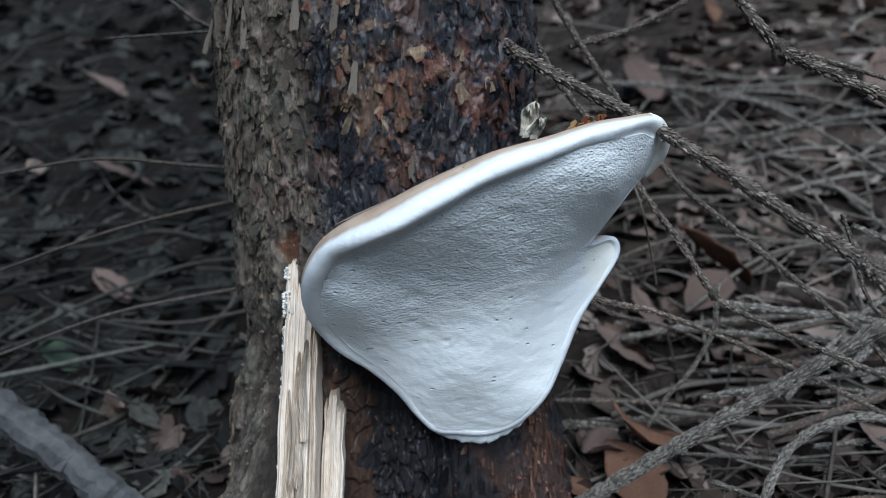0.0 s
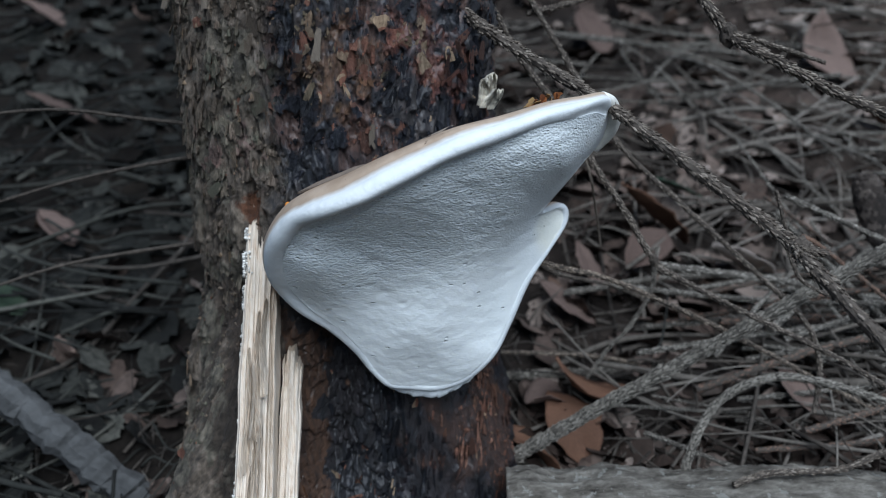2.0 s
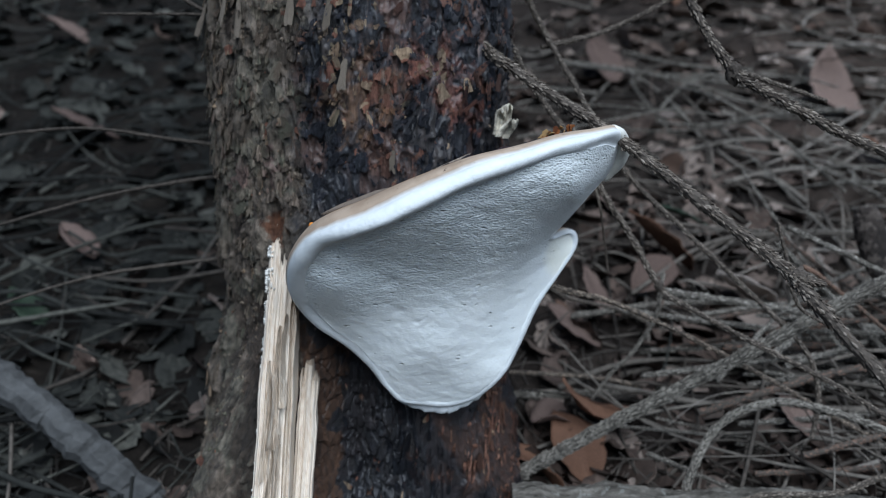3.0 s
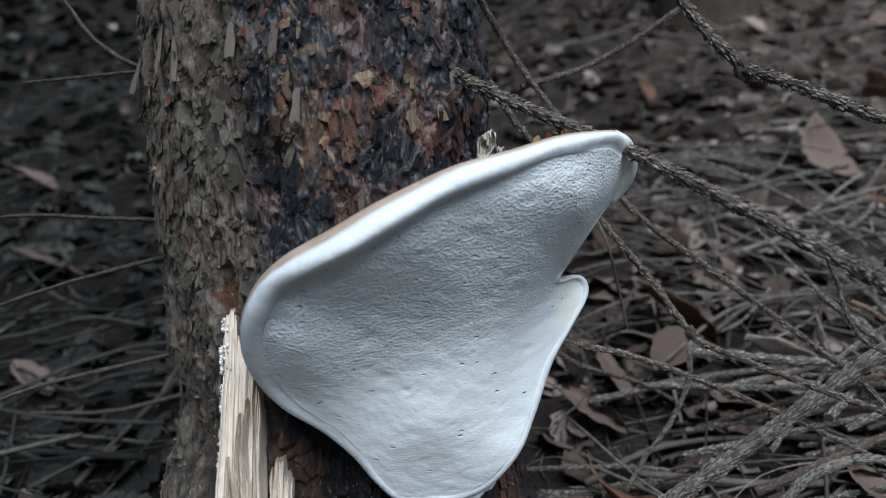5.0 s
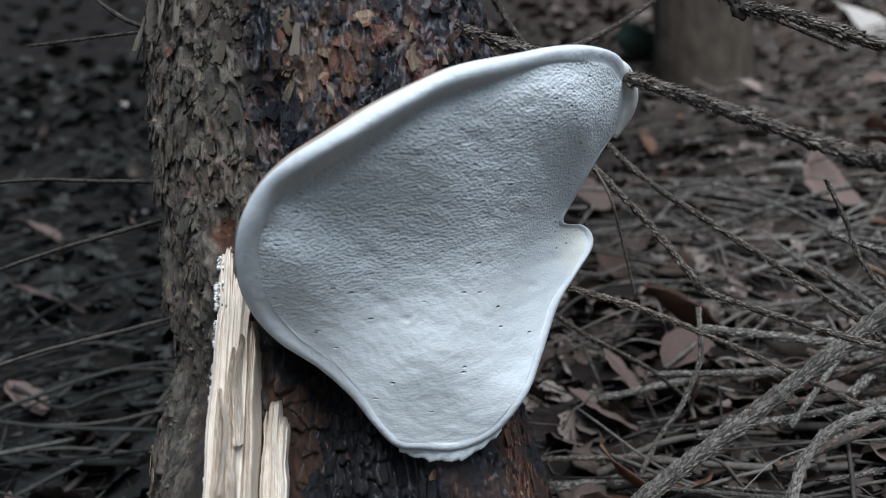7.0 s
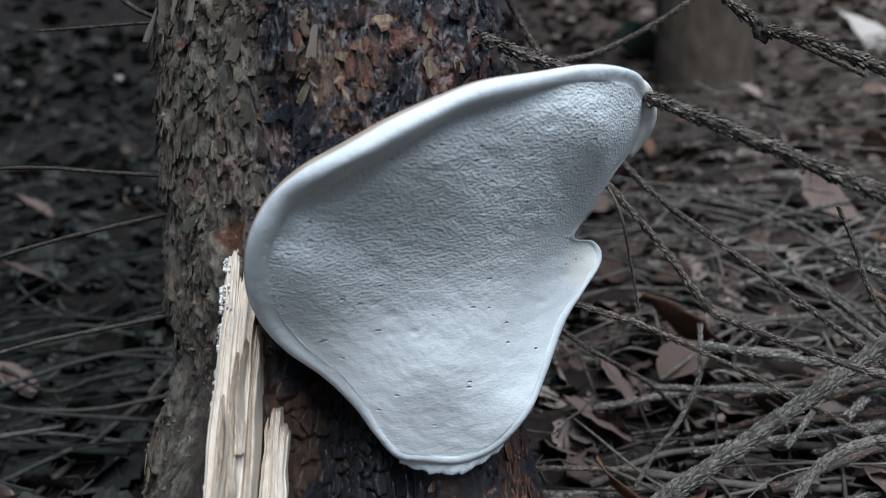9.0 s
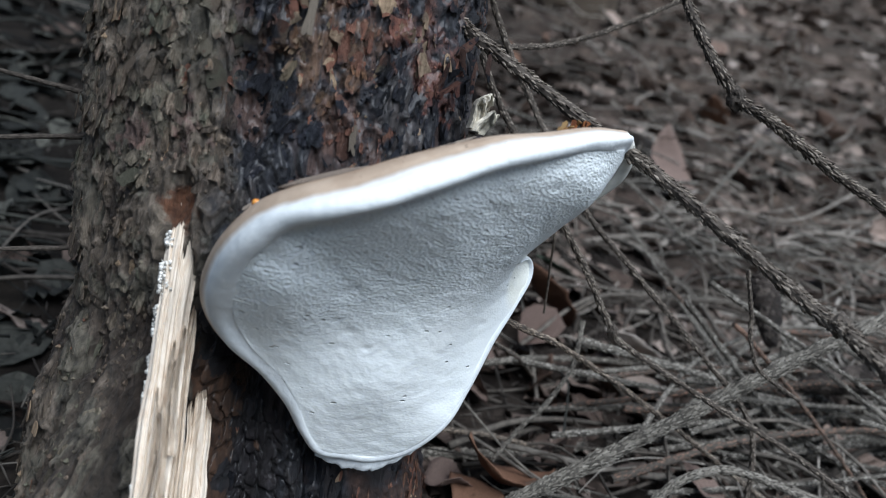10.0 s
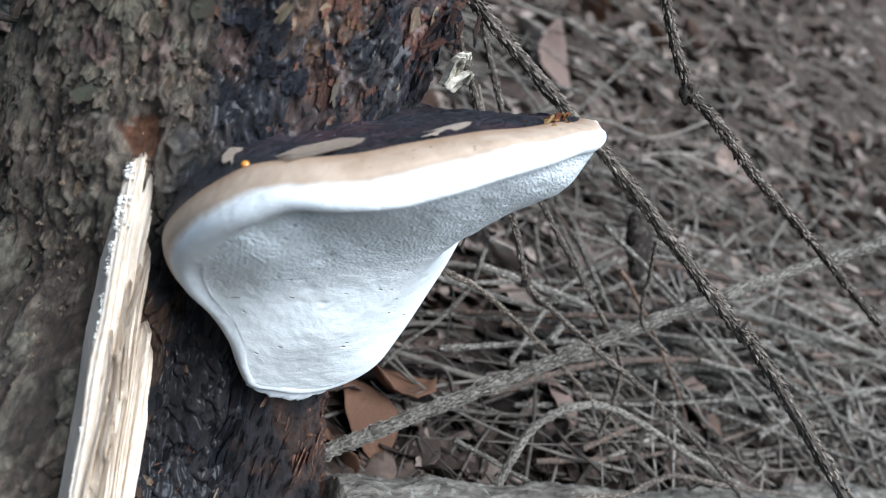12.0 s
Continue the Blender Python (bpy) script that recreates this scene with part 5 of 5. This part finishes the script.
PALE_LEAF = varied_material("bleached_leaf", [(0.0, (0.36, 0.31, 0.27)), (1.0, (0.50, 0.46, 0.41))], 0.8, scale=80)
ORANGE_LEAF = varied_material("orange_brown_leaf", [(0.0, (0.088, 0.046, 0.028)), (1.0, (0.170, 0.090, 0.055))], 0.75, scale=80)
ROSY_LEAF = varied_material("pinkish_brown_leaf", [(0.0, (0.085, 0.058, 0.047)), (1.0, (0.165, 0.118, 0.098))], 0.8, scale=80)
for k, (x, y, size, turn, tilt, roll, mat, label) in enumerate((
        (.150, .615, .055, 35, 20, 25, ROSY_LEAF, "curled pinkish-brown leaf on the twig litter"),
        (.200, .625, .055, 140, -50, -25, ROSY_LEAF, "folded pinkish-brown leaf standing in the litter"),
        (.215, .660, .085, 100, 20, 5, ORANGE_LEAF, "long orange-brown leaf lying on the litter"),
        (.512, .99, .110, 15, 30, 0, ROSY_LEAF, "large faded leaf lying on the soil"),
        (.500, 1.05, .085, 70, 20, 30, PALE_LEAF, "bleached leaf lying on the soil"),
        (1.197, 2.06, .22, 25, 35, 0, PALE_LEAF, "large bleached leaf up the slope"),
        (.640, 2.10, .20, 70, 15, 40, GREEN, "green leaf low on the slope"),
        (.413, 1.377, .055, 30, 40, 0, ORANGE_LEAF, "small orange-brown leaf on the soil"),
        (.128, .587, .055, 60, 10, 0, ROSY_LEAF, "pinkish-brown leaf among thin twigs"),
        (.245, 1.10, .09, 20, 20, 0, ROSY_LEAF, "pinkish-brown leaf behind the bracket"),
        (.254, .720, .050, 90, 0, 0, GREEN, "small dark green leaf on the litter"),
        (.129, .485, .070, 100, 0, 5, ORANGE_LEAF, "brown leaf beside the log"),
        (.085, .455, .055, 70, 10, 20, ORANGE_LEAF, "brown leaf tucked between trunk and log"),
        (.112, .470, .060, 20, 15, -10, ORANGE_LEAF, "curled brown leaf beside the trunk"),
        (.098, .490, .050, 150, -10, 0, ROSY_LEAF, "faded leaf beside the trunk"),
        (.281, .617, .085, 110, 15, 0, PALE_LEAF, "bleached curled leaf under the brush"),
        (.717, 1.215, .075, 130, 30, 0, ORANGE_LEAF, "orange-brown leaf on the slope"),
        (.265, .474, .040, 20, 5, 0, ROSY_LEAF, "pinkish-brown leaf under the arched branch"),
        (.561, .734, .060, 70, 10, 0, PALE_LEAF, "bleached leaf on the brush"),
        (.860, .777, .085, 60, 10, 0, ORANGE_LEAF, "orange-brown leaf on the brush"),
        (.507, .857, .050, 60, 20, 0, ORANGE_LEAF, "small orange leaf on the litter"),
        (.831, 1.188, .070, 100, 20, 0, ORANGE_LEAF, "orange leaf up the slope"),
        (1.044, .88, .085, 40, 10, 0, ROSY_LEAF, "pinkish-brown leaf in the brush"),
        (-.562, 1.309, .090, 80, 5, 0, ROSY_LEAF, "faded brown leaf on the slope"),
        (-.41, .985, .085, 100, 5, 0, ROSY_LEAF, "faded leaf on the soil"),
        (-.33, .748, .055, 60, 10, 0, ROSY_LEAF, "pinkish-brown leaf on dark soil"),
        (-.335, .646, .050, 60, 10, 0, GREEN, "dark green leaf on the soil"))):
    leaf(x, y, size, turn, tilt, roll, k, 0.022 if 0.14 < x < 0.27 and 0.55 < y < 0.75 else 0.008, mat, label)

# ---- small things on and beside the stem ----
twig([(-.10, .455, .213), (-.150, .462, .216), (-.213, .470, .219), (-.30, .48, .205)], .0012, .0008, 301, "thin dark dead twig growing out of the trunk", DARK_TWIG, 0.5)
twig([(-.10, .455, .200), (-.150, .465, .190), (-.208, .470, .175), (-.28, .48, .150)], .0013, .0008, 302, "thin dark dead twig growing out of the trunk", DARK_TWIG, 0.5)
twig([(-.09, .455, .150), (-.150, .465, .138), (-.215, .470, .123), (-.30, .48, .09)], .0012, .0008, 303, "thin dark dead twig growing out of the trunk", DARK_TWIG, 0.5)
twig([(-.09, .45, .285), (-.124, .445, .290), (-.15, .45, .305), (-.17, .46, .33)], .0014, .0009, 304, "thin forked dead twig growing out of the trunk", DARK_TWIG, 0.5, stubs=(((-.124, .445, .290), (-.19, .455, .287), .0008),))
twig([(.070, .492, .282), (.111, .500, .294), (.153, .500, .317), (.20, .50, .35)], .0016, .0012, 305, "dead twig rising from the trunk", TWIG)
twig([(-.33, .52, .055), (-.245, .480, .020), (-.175, .462, -.030), (-.13, .45, -.06)], .0125, .011, 306, "thick dim grey branch lying beside the trunk", GREY_WOOD, 0.0)


def shards(name, at, count, size, mat, seed, label, category, spread=0.006, flat=0.25, turn=(0.6, 0.6, 0.6)):
    """Torn chips of wood or bark, each its own part."""
    r = np.random.default_rng(seed)
    thing = put(name, None, None, None, label, category)
    thing.location = at
    for k in range(count):
        v, f = flake_mesh(200 + seed + k, True, 1.0)
        ob = put("shard", mesh_of("shard", v, f, False), mat, thing)
        ob.matrix_local = Matrix.LocRotScale(Vector(r.normal(size=3) * spread), Euler(tuple(r.normal(size=3) * np.array(turn))), (size * flat * (0.7 + r.random()), size * 0.6, size * (0.7 + 0.6 * r.random())))
    return thing


TORN = put("torn_wood", None, None, None, "pale torn wood fibres at the edge of the bark", "wood")
for k, (x, y, z, lean, tall, wide) in enumerate(((.0365, .4045, .2350, .003, .0160, .0050), (.0400, .4070, .2340, .002, .0190, .0060), (.0435, .4100, .2350, -.001, .0170, .0045), (.0385, .4030, .2340, .006, .0110, .0050), (.0425, .4060, .2330, .005, .0120, .0040))):
    sliver("splinter", [(x, y, z, wide), (x + lean * 0.4, y, z + tall * 0.4, wide * 1.1), (x + lean * 0.8, y - 0.001, z + tall * 0.8, wide), (x + lean, y - 0.0015, z + tall, wide * 0.6)], 0.004, 70 + k, 0.006, TORN, PALE)
shards("hanging_bark", (.030, .405, .268), 9, .011, FLAKE, 9, "strips of loose bark hanging from the trunk", "bark", 0.006)
for x, y, long, wide, turn, over, tilt in ((-.0335, .3475, .034, .0070, 12, .0026, 24), (.0085, .3450, .019, .0052, 9, .0004, 10), (-.0550, .3700, .015, .0070, 62, .0010, 24)):
    crust = CRUST_POINTS[0][CRUST_POINTS[0][:, 2] > 0.170]
    near = crust[np.argsort((crust[:, 0] - x) ** 2 + (crust[:, 1] - y) ** 2)[:60]]
    near = near - near.mean(0)
    slope = np.linalg.lstsq(near[:, :2], near[:, 2], rcond=None)[0]
    up = Vector((-slope[0], -slope[1], 1)).normalized()
    z = float(crust[np.argsort((crust[:, 0] - x) ** 2 + (crust[:, 1] - y) ** 2)[:8], 2].mean())
    v, f = flake_mesh(int(turn), True, 1.0)
    lying = (v + np.array((0, 0, 0.5)))[:, [2, 0, 1]] * np.array((1, 1, -1))
    ob = put("bark_chip", mesh_of("bark_chip", lying, f, False), CHIP, None, "pale grey bark chip lying on the black crust", "bark chip")
    ob.matrix_world = Matrix.LocRotScale((x, y, z + over), Vector((0, 0, 1)).rotation_difference(up) @ Euler((radians(tilt), 0, radians(turn))).to_quaternion(), (long, wide, 0.004))


def bead(at, rad, label):
    bm = bmesh.new()
    bmesh.ops.create_icosphere(bm, subdivisions=3, radius=rad)
    for v in bm.verts:
        v.co.z *= 0.85 if v.co.z < 0 else 1.0
    me = bpy.data.meshes.new("resin_bead")
    bm.to_mesh(me)
    bm.free()
    me.polygons.foreach_set("use_smooth", [True] * len(me.polygons))
    put("resin_bead", me, RESIN, None, label, "resin").location = at


rest = CRUST_POINTS[0][np.argsort(np.hypot(CRUST_POINTS[0][:, 0] + .0560, CRUST_POINTS[0][:, 1] - .3495) - 2 * (CRUST_POINTS[0][:, 2] > 0.17))[:5]].mean(0)
bead(tuple(rest + np.array((0.0005, 0.0018, -0.0001))), .0016, "amber resin bead on the edge of the crust")
for x, y, seed in ((.052, .3490, 17), (.063, .3520, 29)):
    near = CRUST_POINTS[0][np.argsort(np.hypot(CRUST_POINTS[0][:, 0] - x, CRUST_POINTS[0][:, 1] - y) - 2 * (CRUST_POINTS[0][:, 2] > 0.2))[:6]].mean(0)
    shards("resin_crumbs", tuple(near + np.array((0, 0, 0.0022))), 11, .0048, RUSTY, seed, "rusty resin crumbs and scales near the bracket's tip", "resin", 0.0026, 0.6)


def spruce_cone(at, turn, tilt, length, label):
    thing = put("spruce_cone", None, None, None, label, "cone", "fallen cones")
    thing.matrix_world = Matrix.LocRotScale(at, Euler((radians(tilt), 0, radians(turn))), None)
    core = tube(spline([(0, 0, -length / 2), (0, 0, 0), (0, 0, length / 2)], 12), 0.006 * np.sin(np.linspace(0.25, 2.9, 12)), 10)
    put("core", mesh_of("core", *core), CONE, thing)
    v = np.array([(-.5, 0, 0), (.5, 0, 0), (.62, .75, .25), (.3, 1.0, .42), (-.3, 1.0, .42), (-.62, .75, .25), (0, .6, .02)])
    v = np.vstack([v, v[:6] + np.array((0, -0.02, 0.14))])
    f = [[0, 6, 1], [1, 6, 2], [2, 6, 3], [3, 6, 4], [4, 6, 5], [5, 6, 0], [7, 8, 9, 10, 11, 12]]
    f += [[i, (i + 1) % 6, 7 + (i + 1) % 6, 7 + i] for i in range(6)]
    me = mesh_of("scale", v, f, False)
    for k in range(90):
        s = (k + 0.5) / 90
        size = 0.016 * np.sin(np.pi * (0.08 + 0.86 * s)) ** 0.6
        ob = put("scale", me, CONE, thing)
        ob.matrix_local = Matrix.Translation((0, 0, length * (s - 0.52))) @ Matrix.Rotation(k * 2.39996, 4, "Z") @ Matrix.LocRotScale((0, 0.002, 0), Euler((radians(38), 0, 0)), (size * 0.62, size, size))


spruce_cone((.334, .537, .153), 20, -25, .050, "dark open spruce cone lying in the brush")
spruce_cone((.392, .512, .116), 70, 70, .062, "dark spruce cone half hidden under twigs")
